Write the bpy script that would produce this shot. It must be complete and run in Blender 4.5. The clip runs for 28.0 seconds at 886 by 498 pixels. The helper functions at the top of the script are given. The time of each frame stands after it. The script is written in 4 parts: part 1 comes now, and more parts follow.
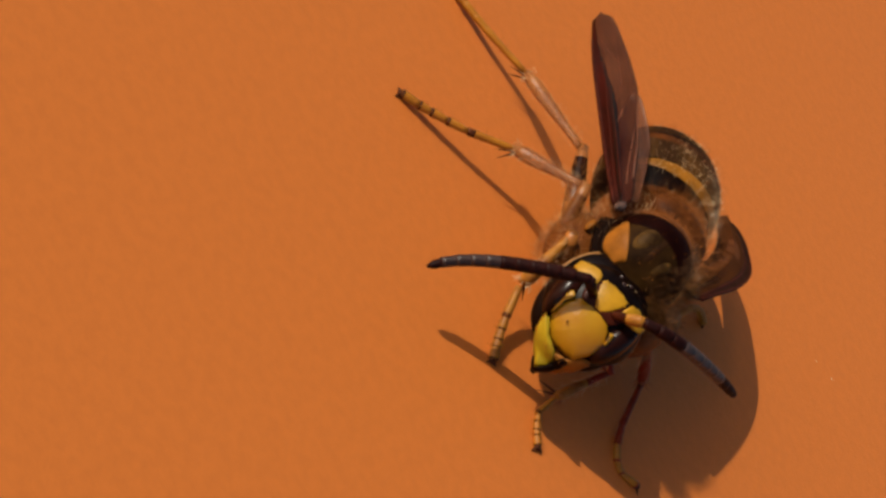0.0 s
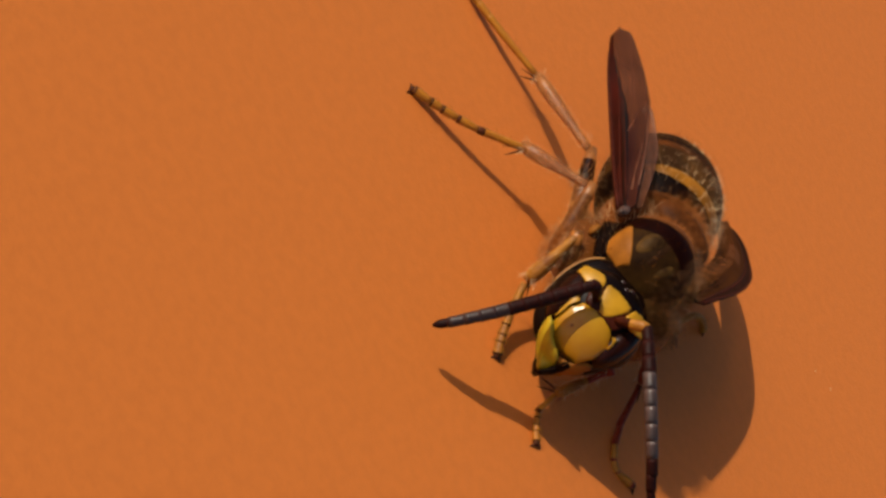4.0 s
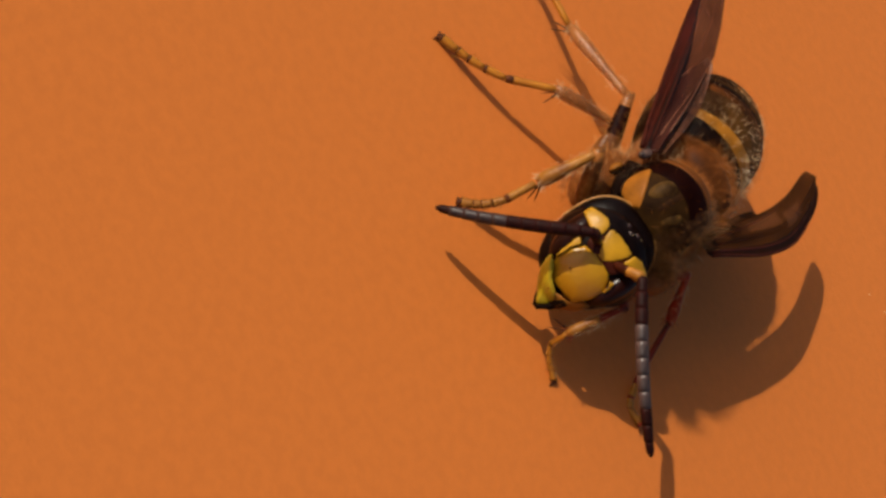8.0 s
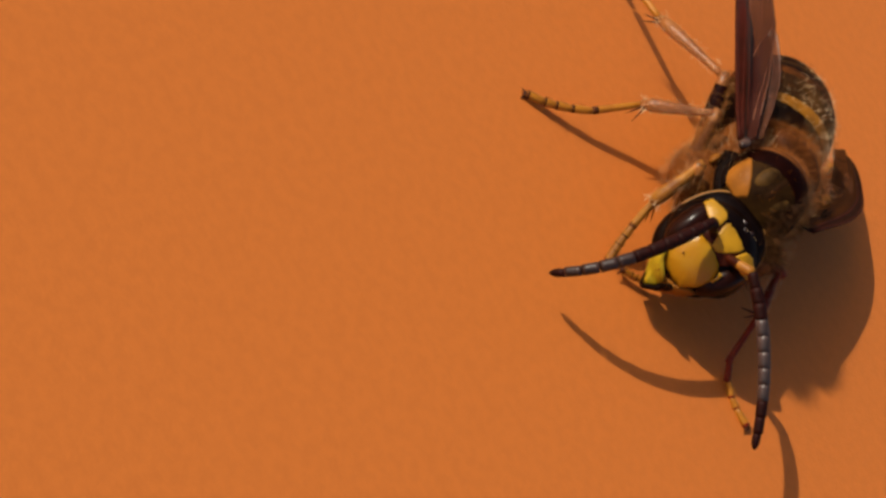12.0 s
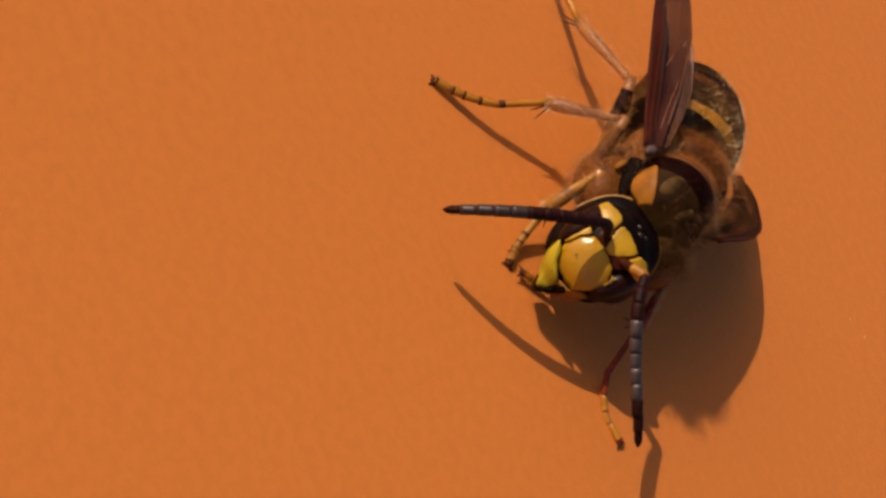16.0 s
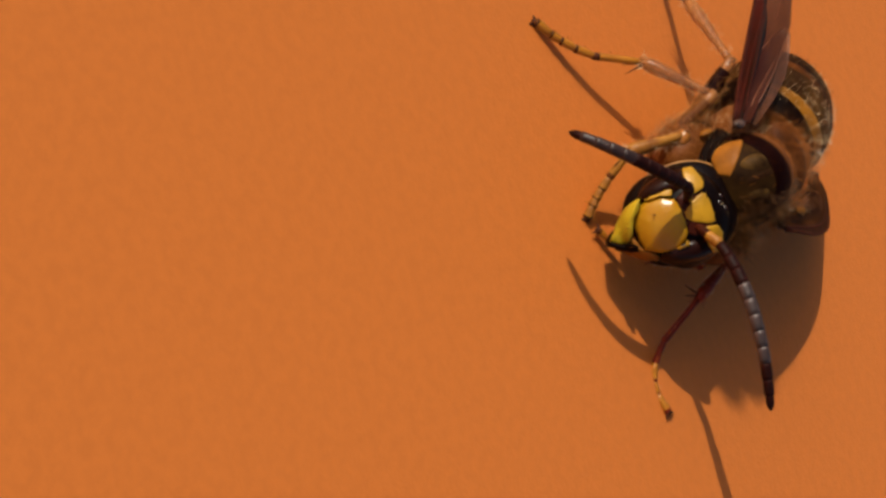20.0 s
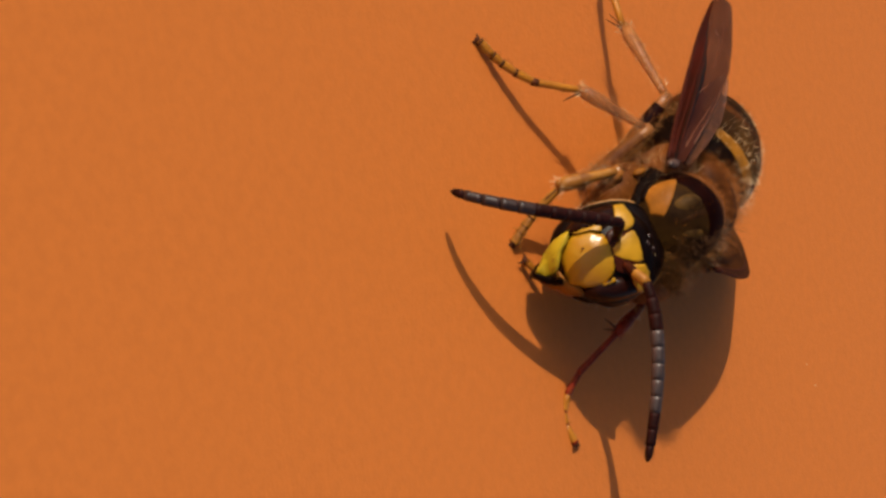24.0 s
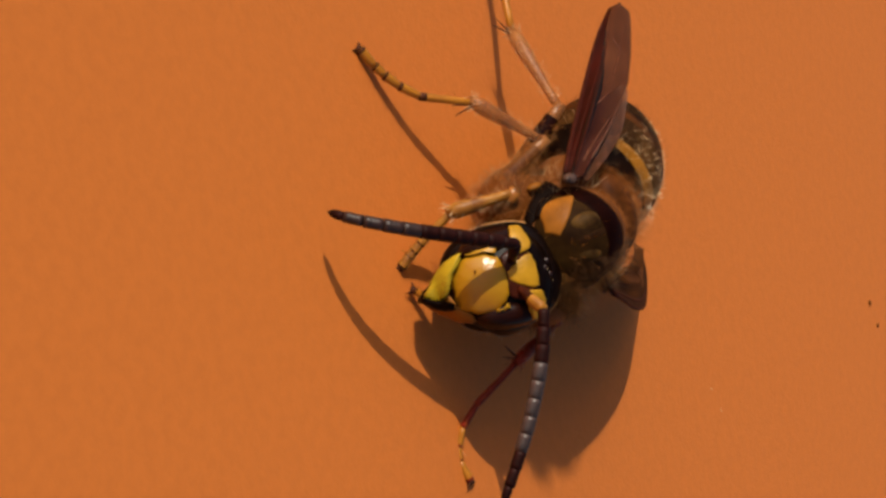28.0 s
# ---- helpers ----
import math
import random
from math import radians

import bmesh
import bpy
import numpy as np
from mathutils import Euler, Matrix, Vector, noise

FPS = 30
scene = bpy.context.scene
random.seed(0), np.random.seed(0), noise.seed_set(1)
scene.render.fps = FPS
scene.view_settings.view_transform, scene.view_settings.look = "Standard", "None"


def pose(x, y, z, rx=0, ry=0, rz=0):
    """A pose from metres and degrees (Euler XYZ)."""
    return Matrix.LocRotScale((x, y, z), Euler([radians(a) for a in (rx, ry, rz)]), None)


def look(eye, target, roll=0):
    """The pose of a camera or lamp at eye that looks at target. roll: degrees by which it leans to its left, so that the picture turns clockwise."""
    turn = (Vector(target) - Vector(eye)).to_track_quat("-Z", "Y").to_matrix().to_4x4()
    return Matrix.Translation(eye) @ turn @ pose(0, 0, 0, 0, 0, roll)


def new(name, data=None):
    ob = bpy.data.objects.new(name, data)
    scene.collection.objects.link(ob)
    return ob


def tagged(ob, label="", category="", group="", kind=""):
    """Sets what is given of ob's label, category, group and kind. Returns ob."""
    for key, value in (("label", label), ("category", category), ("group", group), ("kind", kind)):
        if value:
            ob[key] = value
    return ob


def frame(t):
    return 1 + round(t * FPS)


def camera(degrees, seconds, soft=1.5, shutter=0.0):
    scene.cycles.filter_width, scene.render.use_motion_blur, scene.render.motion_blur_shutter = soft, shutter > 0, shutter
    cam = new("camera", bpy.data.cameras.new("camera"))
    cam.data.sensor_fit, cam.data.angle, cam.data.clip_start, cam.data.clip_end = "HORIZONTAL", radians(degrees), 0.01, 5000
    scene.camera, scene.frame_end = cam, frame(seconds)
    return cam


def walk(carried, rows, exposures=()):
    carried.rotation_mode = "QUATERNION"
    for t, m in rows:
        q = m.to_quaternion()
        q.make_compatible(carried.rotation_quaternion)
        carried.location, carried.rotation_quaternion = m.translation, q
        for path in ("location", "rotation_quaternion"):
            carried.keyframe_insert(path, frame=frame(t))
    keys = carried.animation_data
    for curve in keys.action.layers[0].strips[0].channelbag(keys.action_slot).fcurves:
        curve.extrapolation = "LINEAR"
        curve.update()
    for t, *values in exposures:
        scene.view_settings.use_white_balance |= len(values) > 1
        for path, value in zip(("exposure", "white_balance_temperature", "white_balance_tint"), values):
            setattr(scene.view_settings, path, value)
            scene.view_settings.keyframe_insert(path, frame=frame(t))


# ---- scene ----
cam = camera(25.0, 28.0, soft=2.9)
PATH = [
    (0.0, pose(0.00400, -0.06364, 0.04874, 29.89, -45.72, 50.60)),
    (0.5, pose(0.00427, -0.06255, 0.04868, 29.49, -45.53, 51.35)),
    (1.0, pose(0.00453, -0.06419, 0.04926, 29.66, -45.65, 51.55)),
    (1.5, pose(0.00457, -0.06430, 0.04871, 29.41, -45.79, 51.87)),
    (2.0, pose(0.00476, -0.06433, 0.04827, 29.06, -45.93, 52.37)),
    (2.5, pose(0.00487, -0.06443, 0.04818, 29.01, -45.97, 52.49)),
    (3.0, pose(0.00491, -0.06465, 0.04877, 28.81, -45.97, 52.80)),
    (3.5, pose(0.00477, -0.06463, 0.04905, 28.52, -46.32, 53.20)),
    (5.5, pose(0.00258, -0.06165, 0.05167, 24.10, -44.89, 54.50)),
    (6.0, pose(-0.00021, -0.05877, 0.05487, 19.04, -42.99, 56.38)),
    (6.5, pose(-0.00065, -0.05832, 0.05583, 17.95, -42.14, 56.60)),
    (7.0, pose(0.00114, -0.05918, 0.05679, 18.72, -41.42, 57.11)),
    (7.5, pose(0.00188, -0.05967, 0.05780, 18.57, -41.20, 58.14)),
    (8.0, pose(0.00219, -0.05978, 0.05898, 19.00, -40.74, 58.02)),
    (8.5, pose(0.00261, -0.06029, 0.06018, 19.14, -40.68, 58.50)),
    (9.0, pose(0.00256, -0.06273, 0.06331, 18.65, -40.54, 59.24)),
    (9.5, pose(0.00066, -0.06492, 0.06282, 21.40, -40.47, 54.62)),
    (10.0, pose(0.00087, -0.06506, 0.06116, 22.86, -40.27, 53.02)),
    (10.5, pose(0.00221, -0.06502, 0.06025, 24.31, -39.24, 52.08)),
    (11.0, pose(0.00333, -0.06507, 0.05950, 25.31, -38.08, 51.37)),
    (11.5, pose(0.00324, -0.06518, 0.05804, 25.38, -38.16, 51.47)),
    (13.5, pose(0.00678, -0.06688, 0.05365, 26.25, -40.79, 54.74)),
    (14.0, pose(0.00686, -0.06685, 0.05361, 26.16, -41.56, 54.88)),
    (14.5, pose(0.00650, -0.06611, 0.05432, 25.64, -41.99, 55.04)),
    (15.0, pose(0.00666, -0.06555, 0.05452, 25.35, -42.58, 55.47)),
    (15.5, pose(0.00653, -0.06547, 0.05442, 24.47, -43.51, 56.56)),
    (16.0, pose(0.00681, -0.06548, 0.05410, 23.52, -44.15, 58.01)),
    (16.5, pose(0.00725, -0.06557, 0.05390, 22.51, -44.33, 59.47)),
    (17.0, pose(0.00746, -0.06567, 0.05378, 21.34, -44.24, 60.82)),
    (17.5, pose(0.00720, -0.06572, 0.05366, 20.04, -44.14, 61.95)),
    (18.0, pose(0.00707, -0.06586, 0.05368, 18.65, -44.13, 63.41)),
    (18.5, pose(0.00697, -0.06596, 0.05379, 17.38, -44.26, 64.92)),
    (19.0, pose(0.00763, -0.06608, 0.05366, 16.67, -44.51, 66.50)),
    (19.5, pose(0.00823, -0.06598, 0.05397, 15.61, -44.57, 68.38)),
    (20.0, pose(0.00839, -0.06620, 0.05343, 14.57, -45.19, 69.91)),
    (20.5, pose(0.00909, -0.06620, 0.05284, 13.52, -45.68, 71.77)),
    (21.0, pose(0.00817, -0.06722, 0.05144, 12.23, -47.30, 72.75)),
    (21.5, pose(0.00800, -0.06738, 0.05082, 11.25, -48.30, 73.92)),
    (22.0, pose(0.00741, -0.06722, 0.04967, 10.80, -49.58, 74.35)),
    (22.5, pose(0.00665, -0.06785, 0.04975, 10.34, -50.45, 74.61)),
    (24.5, pose(0.00346, -0.06654, 0.04963, 7.95, -51.37, 75.66)),
    (25.0, pose(0.00339, -0.06559, 0.04863, 7.46, -51.62, 76.16)),
    (25.5, pose(0.00354, -0.06479, 0.04807, 7.03, -51.80, 76.76)),
    (26.0, pose(0.00379, -0.06411, 0.04748, 7.14, -52.20, 76.97)),
    (26.5, pose(0.00369, -0.06323, 0.04710, 6.91, -52.65, 77.34)),
    (27.0, pose(0.00341, -0.06267, 0.04681, 6.75, -53.29, 77.51)),
    (27.5, pose(0.00344, -0.06253, 0.04691, 7.46, -53.73, 76.71)),
    (28.0, pose(0.00384, -0.06217, 0.04652, 10.44, -54.04, 73.35)),
]
walk(cam, PATH, exposures=[(0, -0.16), (3.5, -0.17), (6, -0.14), (9, -0.13), (14, -0.1), (24.5, -0.11), (28, -0.15)])

# ---- light ----
SUN = Vector((-1.42, -0.62, 1.0)).normalized()
world = bpy.data.worlds.new("sky")
scene.world = world
world.use_nodes = True
wn = world.node_tree.nodes
sky = wn.new("ShaderNodeTexSky")
sky.sky_type = "NISHITA"
sky.sun_disc = False
sky.dust_density, sky.ozone_density = 3.0, 0.6
sky.sun_elevation = math.asin(SUN.z)
sky.sun_rotation = math.atan2(SUN.x, SUN.y)
world.node_tree.links.new(sky.outputs[0], wn["Background"].inputs[0])
wn["Background"].inputs[1].default_value = 0.097
sun = new("sun", bpy.data.lights.new("sun", "SUN"))
sun.data.energy, sun.data.angle, sun.data.color = 4.3, radians(0.55), (1.0, 0.92, 0.78)
sun.matrix_world = look(SUN * 2, (0, 0, 0))

MM = 0.001


# ---- materials ----
def mat(name, color, rough=0.5, vary=0.15, scale=900.0, bump=0.0, bump_scale=6000.0, metal=0.0, coat=0.0, alpha=1.0, spec=0.5, second=None):
    """A coloured surface with blotches at one scale and fine relief at another."""
    m = bpy.data.materials.new(name)
    m.use_nodes = True
    nt = m.node_tree
    b = nt.nodes["Principled BSDF"]
    b.inputs["Roughness"].default_value = rough
    b.inputs["Metallic"].default_value = metal
    b.inputs["Coat Weight"].default_value = coat
    b.inputs["Coat Roughness"].default_value = 0.12
    b.inputs["Specular IOR Level"].default_value = spec
    b.inputs["Alpha"].default_value = alpha
    tc = nt.nodes.new("ShaderNodeTexCoord")
    n1 = nt.nodes.new("ShaderNodeTexNoise")
    n1.inputs["Scale"].default_value = scale
    n1.inputs["Detail"].default_value = 5
    nt.links.new(tc.outputs["Object"], n1.inputs["Vector"])
    ramp = nt.nodes.new("ShaderNodeValToRGB")
    dark = second or [c * (1 - vary) for c in color]
    lite = color if second else [min(1, c * (1 + vary)) for c in color]
    ramp.color_ramp.elements[0].position, ramp.color_ramp.elements[1].position = 0.35, 0.65
    ramp.color_ramp.elements[0].color = (*dark, 1)
    ramp.color_ramp.elements[1].color = (*lite, 1)
    nt.links.new(n1.outputs["Fac"], ramp.inputs["Fac"])
    nt.links.new(ramp.outputs["Color"], b.inputs["Base Color"])
    if bump:
        n2 = nt.nodes.new("ShaderNodeTexNoise")
        n2.inputs["Scale"].default_value = bump_scale
        n2.inputs["Detail"].default_value = 3
        nt.links.new(tc.outputs["Object"], n2.inputs["Vector"])
        bp = nt.nodes.new("ShaderNodeBump")
        bp.inputs["Strength"].default_value = bump
        bp.inputs["Distance"].default_value = 0.00006
        nt.links.new(n2.outputs["Fac"], bp.inputs["Height"])
        nt.links.new(bp.outputs["Normal"], b.inputs["Normal"])
    return m


ORANGE = mat("orange_paint", (0.588, 0.1580, 0.0245), rough=0.6, vary=0.035, scale=1900, bump=0.38, bump_scale=5200, spec=0.25)
CROWN = mat("shiny_black_cuticle", (0.0040, 0.0013, 0.0007), rough=0.34, vary=0.4, scale=1500, bump=0.25, bump_scale=4000, spec=0.1)
BLACK = mat("black_cuticle", (0.0045, 0.0015, 0.0007), rough=0.5, vary=0.4, scale=1500, bump=0.3, bump_scale=9000, spec=0.04)
DARK = mat("dark_brown_cuticle", (0.019, 0.0070, 0.0020), rough=0.62, vary=0.4, scale=1200, bump=0.3, bump_scale=8000, spec=0.04)
UMBER = mat("dark_olive_cuticle", (0.082, 0.0350, 0.0085), rough=0.55, vary=0.4, scale=700, bump=0.4, bump_scale=6000, spec=0.04, second=(0.026, 0.0100, 0.0028))
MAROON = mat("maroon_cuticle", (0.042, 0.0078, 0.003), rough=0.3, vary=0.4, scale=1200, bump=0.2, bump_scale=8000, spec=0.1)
# Left legs' colour with the body's shade and red glow painted in.
SHADELEG = mat("shaded_red_leg_cuticle", (0.19, 0.019, 0.006), rough=0.35, vary=0.3, scale=1200, bump=0.2, bump_scale=8000, spec=0.15)
# Grey of the left antenna's sheen, put into the base colour.
SHEEN = mat("painted_sheen_antenna_cuticle", (0.048, 0.029, 0.025), rough=0.40, vary=0.6, scale=1300, bump=0.3, bump_scale=12000, spec=0.4)
KHAKI = mat("khaki_cuticle", (0.100, 0.050, 0.012), rough=0.55, vary=0.3, scale=1000, bump=0.6, bump_scale=3000, spec=0.05, second=(0.018, 0.0075, 0.0020))
MOTTLE = mat("mottled_brown_cuticle", (0.115, 0.031, 0.0055), rough=0.6, vary=0.4, scale=520, bump=0.5, bump_scale=6000, spec=0.05, second=(0.016, 0.0055, 0.0017))
FEMUR = mat("brown_thigh_cuticle", (0.20, 0.070, 0.011), rough=0.36, vary=0.4, scale=700, bump=0.4, bump_scale=6000, spec=0.25, second=(0.085, 0.026, 0.007))
FLANK = mat("amber_brown_cuticle", (0.19, 0.056, 0.0085), rough=0.5, vary=0.4, scale=420, bump=0.4, bump_scale=5000, spec=0.1, second=(0.085, 0.024, 0.004))
RUST = mat("rusty_brown_cuticle", (0.085, 0.024, 0.005), rough=0.5, vary=0.45, scale=900, bump=0.5, bump_scale=6000, spec=0.05)
YELLOW = mat("yellow_cuticle", (0.385, 0.190, 0.0065), rough=0.38, vary=0.22, scale=800, bump=0.35, bump_scale=6000, spec=0.28)
OCHRE = mat("ochre_cuticle", (0.245, 0.083, 0.008), rough=0.5, vary=0.22, scale=1200, bump=0.4, bump_scale=6000, spec=0.12)
OLIVE = mat("olive_brown_cuticle", (0.046, 0.0200, 0.0042), rough=0.6, vary=0.2, scale=520, bump=1.0, bump_scale=1700, spec=0.03, second=(0.009, 0.0034, 0.0011))
GLOSS = mat("glossy_cuticle", (0.022, 0.006, 0.003), rough=0.2, vary=0.3, scale=1500, bump=0.3, bump_scale=2200, spec=0.5)
EDGE = mat("maroon_black_cuticle", (0.0075, 0.0013, 0.0007), rough=0.5, vary=0.4, scale=900, bump=0.2, bump_scale=4000, spec=0.02)
TAN = mat("tan_cuticle", (0.34, 0.115, 0.014), rough=0.35, vary=0.2, scale=1500, bump=0.2, bump_scale=9000)
YBAND = mat("yellow_band_cuticle", (0.25, 0.094, 0.009), rough=0.42, vary=0.3, scale=1200, bump=0.4, bump_scale=8000, spec=0.1)
AMBER = mat("amber_leg_cuticle", (0.52, 0.20, 0.014), rough=0.4, vary=0.3, scale=900, bump=0.3, bump_scale=7000, spec=0.3, alpha=0.82, second=(0.38, 0.125, 0.009))
AMBERP = mat("translucent_amber_cuticle", (0.40, 0.150, 0.036), rough=0.36, vary=0.3, scale=900, bump=0.4, bump_scale=7000, spec=0.4, alpha=0.64, second=(0.21, 0.066, 0.018))
RING = mat("reddish_ring_cuticle", (0.075, 0.020, 0.006), rough=0.5, vary=0.4, scale=2500, spec=0.1)
OCHREL = mat("light_ochre_cuticle", (0.44, 0.185, 0.018), rough=0.45, vary=0.2, scale=900, bump=0.4, bump_scale=6000, spec=0.2, second=(0.17, 0.055, 0.010))
EYE = mat("eye_cuticle", (0.014, 0.0032, 0.0017), rough=0.24, vary=0.3, scale=1500, spec=0.13)
FLAG = mat("antenna_cuticle", (0.030, 0.014, 0.011), rough=0.42, vary=0.4, scale=3000, bump=0.3, bump_scale=12000, spec=0.35)
FLAGR = mat("reddish_antenna_cuticle", (0.018, 0.0030, 0.0018), rough=0.55, vary=0.4, scale=3000, bump=0.3, bump_scale=12000, spec=0.1)
HAIR = mat("golden_hair", (0.225, 0.068, 0.0115), rough=0.5, vary=0.35, scale=4000, spec=0.1)
BROWN = mat("brown_hair", (0.185, 0.060, 0.0125), rough=0.5, vary=0.4, scale=4000, spec=0.1)
DUSK = mat("dark_hair", (0.060, 0.024, 0.008), rough=0.5, vary=0.35, scale=4000, spec=0.1)
GOLD = mat("pale_golden_hair", (0.52, 0.215, 0.058), rough=0.35, vary=0.3, scale=4000, spec=0.2)
# Hair tone whitened so that sunlit glints are already in the colour.
PALE = mat("pale_glint_hair", (0.74, 0.50, 0.26), rough=0.3, vary=0.25, scale=4000, spec=0.6)
VEIN = mat("dark_wing_vein", (0.045, 0.009, 0.005), rough=0.5, vary=0.3, scale=2000, spec=0.04)
# Light tan paints the reflection along the right wing's finer veins.
GLINTVEIN = mat("highlight_wing_vein", (0.20, 0.080, 0.042), rough=0.4, vary=0.4, scale=2000, spec=0.2)
LEAD = mat("maroon_wing_edge", (0.042, 0.0040, 0.0020), rough=0.45, vary=0.6, scale=450, alpha=0.96, bump=0.3, bump_scale=1500, spec=0.06, second=(0.017, 0.0026, 0.0014))
CREASE = mat("black_wing_crease", (0.0030, 0.0010, 0.0007), rough=0.4, vary=0.4, scale=900, spec=0.12)
SMOKE = mat("brown_wing", (0.062, 0.0180, 0.0040), rough=0.5, vary=0.5, scale=500, alpha=0.9, bump=0.4, bump_scale=1500, spec=0.02, second=(0.034, 0.0100, 0.0026))
CELL = mat("light_brown_wing_cell", (0.098, 0.030, 0.0080), rough=0.45, vary=0.4, scale=500, alpha=0.8, bump=0.5, bump_scale=1300, spec=0.05, second=(0.075, 0.023, 0.007))
SMOKED = mat("dark_brown_wing_edge", (0.026, 0.0070, 0.0022), rough=0.45, vary=0.5, scale=500, alpha=0.98, bump=0.4, bump_scale=1500, spec=0.03, second=(0.012, 0.0032, 0.0012))
VEIL = mat("pale_wing_membrane", (0.12, 0.042, 0.020), rough=0.4, vary=0.4, scale=500, alpha=0.5, bump=0.6, bump_scale=1300, spec=0.3)
SHINE = mat("polished_brown_cuticle", (0.050, 0.026, 0.018), rough=0.22, vary=0.6, scale=1800, bump=0.8, bump_scale=3000, spec=0.45)
WING = mat("smoky_wing", (0.092, 0.0290, 0.0140), rough=0.4, vary=0.5, scale=420, alpha=0.76, bump=0.5, bump_scale=1100, spec=0.06, second=(0.040, 0.0110, 0.0060))
WINGR = mat("reddish_smoky_wing", (0.058, 0.0165, 0.0105), rough=0.4, vary=0.5, scale=420, alpha=0.88, bump=0.5, bump_scale=1100, spec=0.06, second=(0.026, 0.0058, 0.0036))


SHIELD = mat("amber_yellow_cuticle", (0.395, 0.203, 0.0066), rough=0.26, vary=0.2, scale=600, bump=0.25, bump_scale=6000, spec=0.4, second=(0.365, 0.150, 0.004))
LEMON = mat("lemon_yellow_cuticle", (0.37, 0.245, 0.0095), rough=0.36, vary=0.15, scale=900, bump=0.25, bump_scale=7000, spec=0.3)
RIMTAN = mat("pale_tan_cuticle", (0.36, 0.16, 0.035), rough=0.4, vary=0.2, scale=2000, bump=0.2, bump_scale=9000, spec=0.3)


# ---- mesh helpers, in millimetres ----
def finish(bm, smooth=True):
    bmesh.ops.recalc_face_normals(bm, faces=bm.faces)
    for f in bm.faces:
        f.smooth = smooth
    return bm


def part(name, bm, material, parent=None, label="", at=None):
    me = bpy.data.meshes.new(name)
    bm.to_mesh(me)
    bm.free()
    for m in material if isinstance(material, (list, tuple)) else [material]:
        me.materials.append(m)
    ob = new(name, me)
    if parent:
        ob.parent = parent
    if at is not None:
        ob.matrix_basis = at
    return tagged(ob, label=label)


def turn_to(d, up=(0, 0, 1)):
    """A rotation whose z axis runs along d, with its y axis near up."""
    z = Vector(d).normalized()
    x = Vector(up).cross(z)
    x = x.normalized() if x.length > 1e-6 else Vector((1, 0, 0))
    return Matrix((x, z.cross(x), z)).transposed()


def loft(rings, n=20, closed=True, bands=None):
    """A skin over elliptic rings (centre, axis, half width, half height[, up]); bands gives each span's material slot."""
    bm = bmesh.new()
    loops = []
    for c, ax, rx, ry, *up in rings:
        m = turn_to(ax, up[0] if up else (0, 0, 1))
        loops.append([bm.verts.new((Vector(c) + m @ Vector((rx * math.cos(a), ry * math.sin(a), 0))) * MM) for a in (2 * math.pi * k / n for k in range(n))])
    for i in range(len(loops) - 1):
        for k in range(n):
            f = bm.faces.new((loops[i][k], loops[i][(k + 1) % n], loops[i + 1][(k + 1) % n], loops[i + 1][k]))
            if bands:
                f.material_index = bands[i]
    if closed:
        bm.faces.new(loops[0][::-1])
        bm.faces.new(loops[-1])
    return finish(bm)


def egg(c, r, axis=(0, 0, 1), up=(0, 1, 0), n=24, m=14, squash=None):
    """An egg of half sizes r, its third axis along axis; squash(x, y, z) on the unit ball reshapes it."""
    bm = bmesh.new()
    bmesh.ops.create_uvsphere(bm, u_segments=n, v_segments=m, radius=1)
    t = turn_to(axis, up)
    for v in bm.verts:
        p = v.co.copy()
        if squash:
            p = Vector(squash(*p))
        v.co = (Vector(c) + t @ Vector((p.x * r[0], p.y * r[1], p.z * r[2]))) * MM
    return finish(bm)


def at_mm(x, y, z):
    return Matrix.Translation(Vector((x, y, z)) * MM)


# ---- the surface ----
bm = bmesh.new()
bmesh.ops.create_grid(bm, x_segments=2, y_segments=2, size=1.5)
ret = bmesh.ops.extrude_face_region(bm, geom=bm.faces[:])
bmesh.ops.translate(bm, vec=(0, 0, -0.02), verts=[v for v in ret["geom"] if isinstance(v, bmesh.types.BMVert)])
ground = part("ground", finish(bm, False), ORANGE)
tagged(ground, "flat matt orange painted surface with a fine grain", "surface", kind="structure")


# ---- the wasp's poses, in millimetres ----
def place(x, y, z, rx=0, ry=0, rz=0):
    """A pose from millimetres and degrees."""
    return pose(x * MM, y * MM, z * MM, rx, ry, rz)


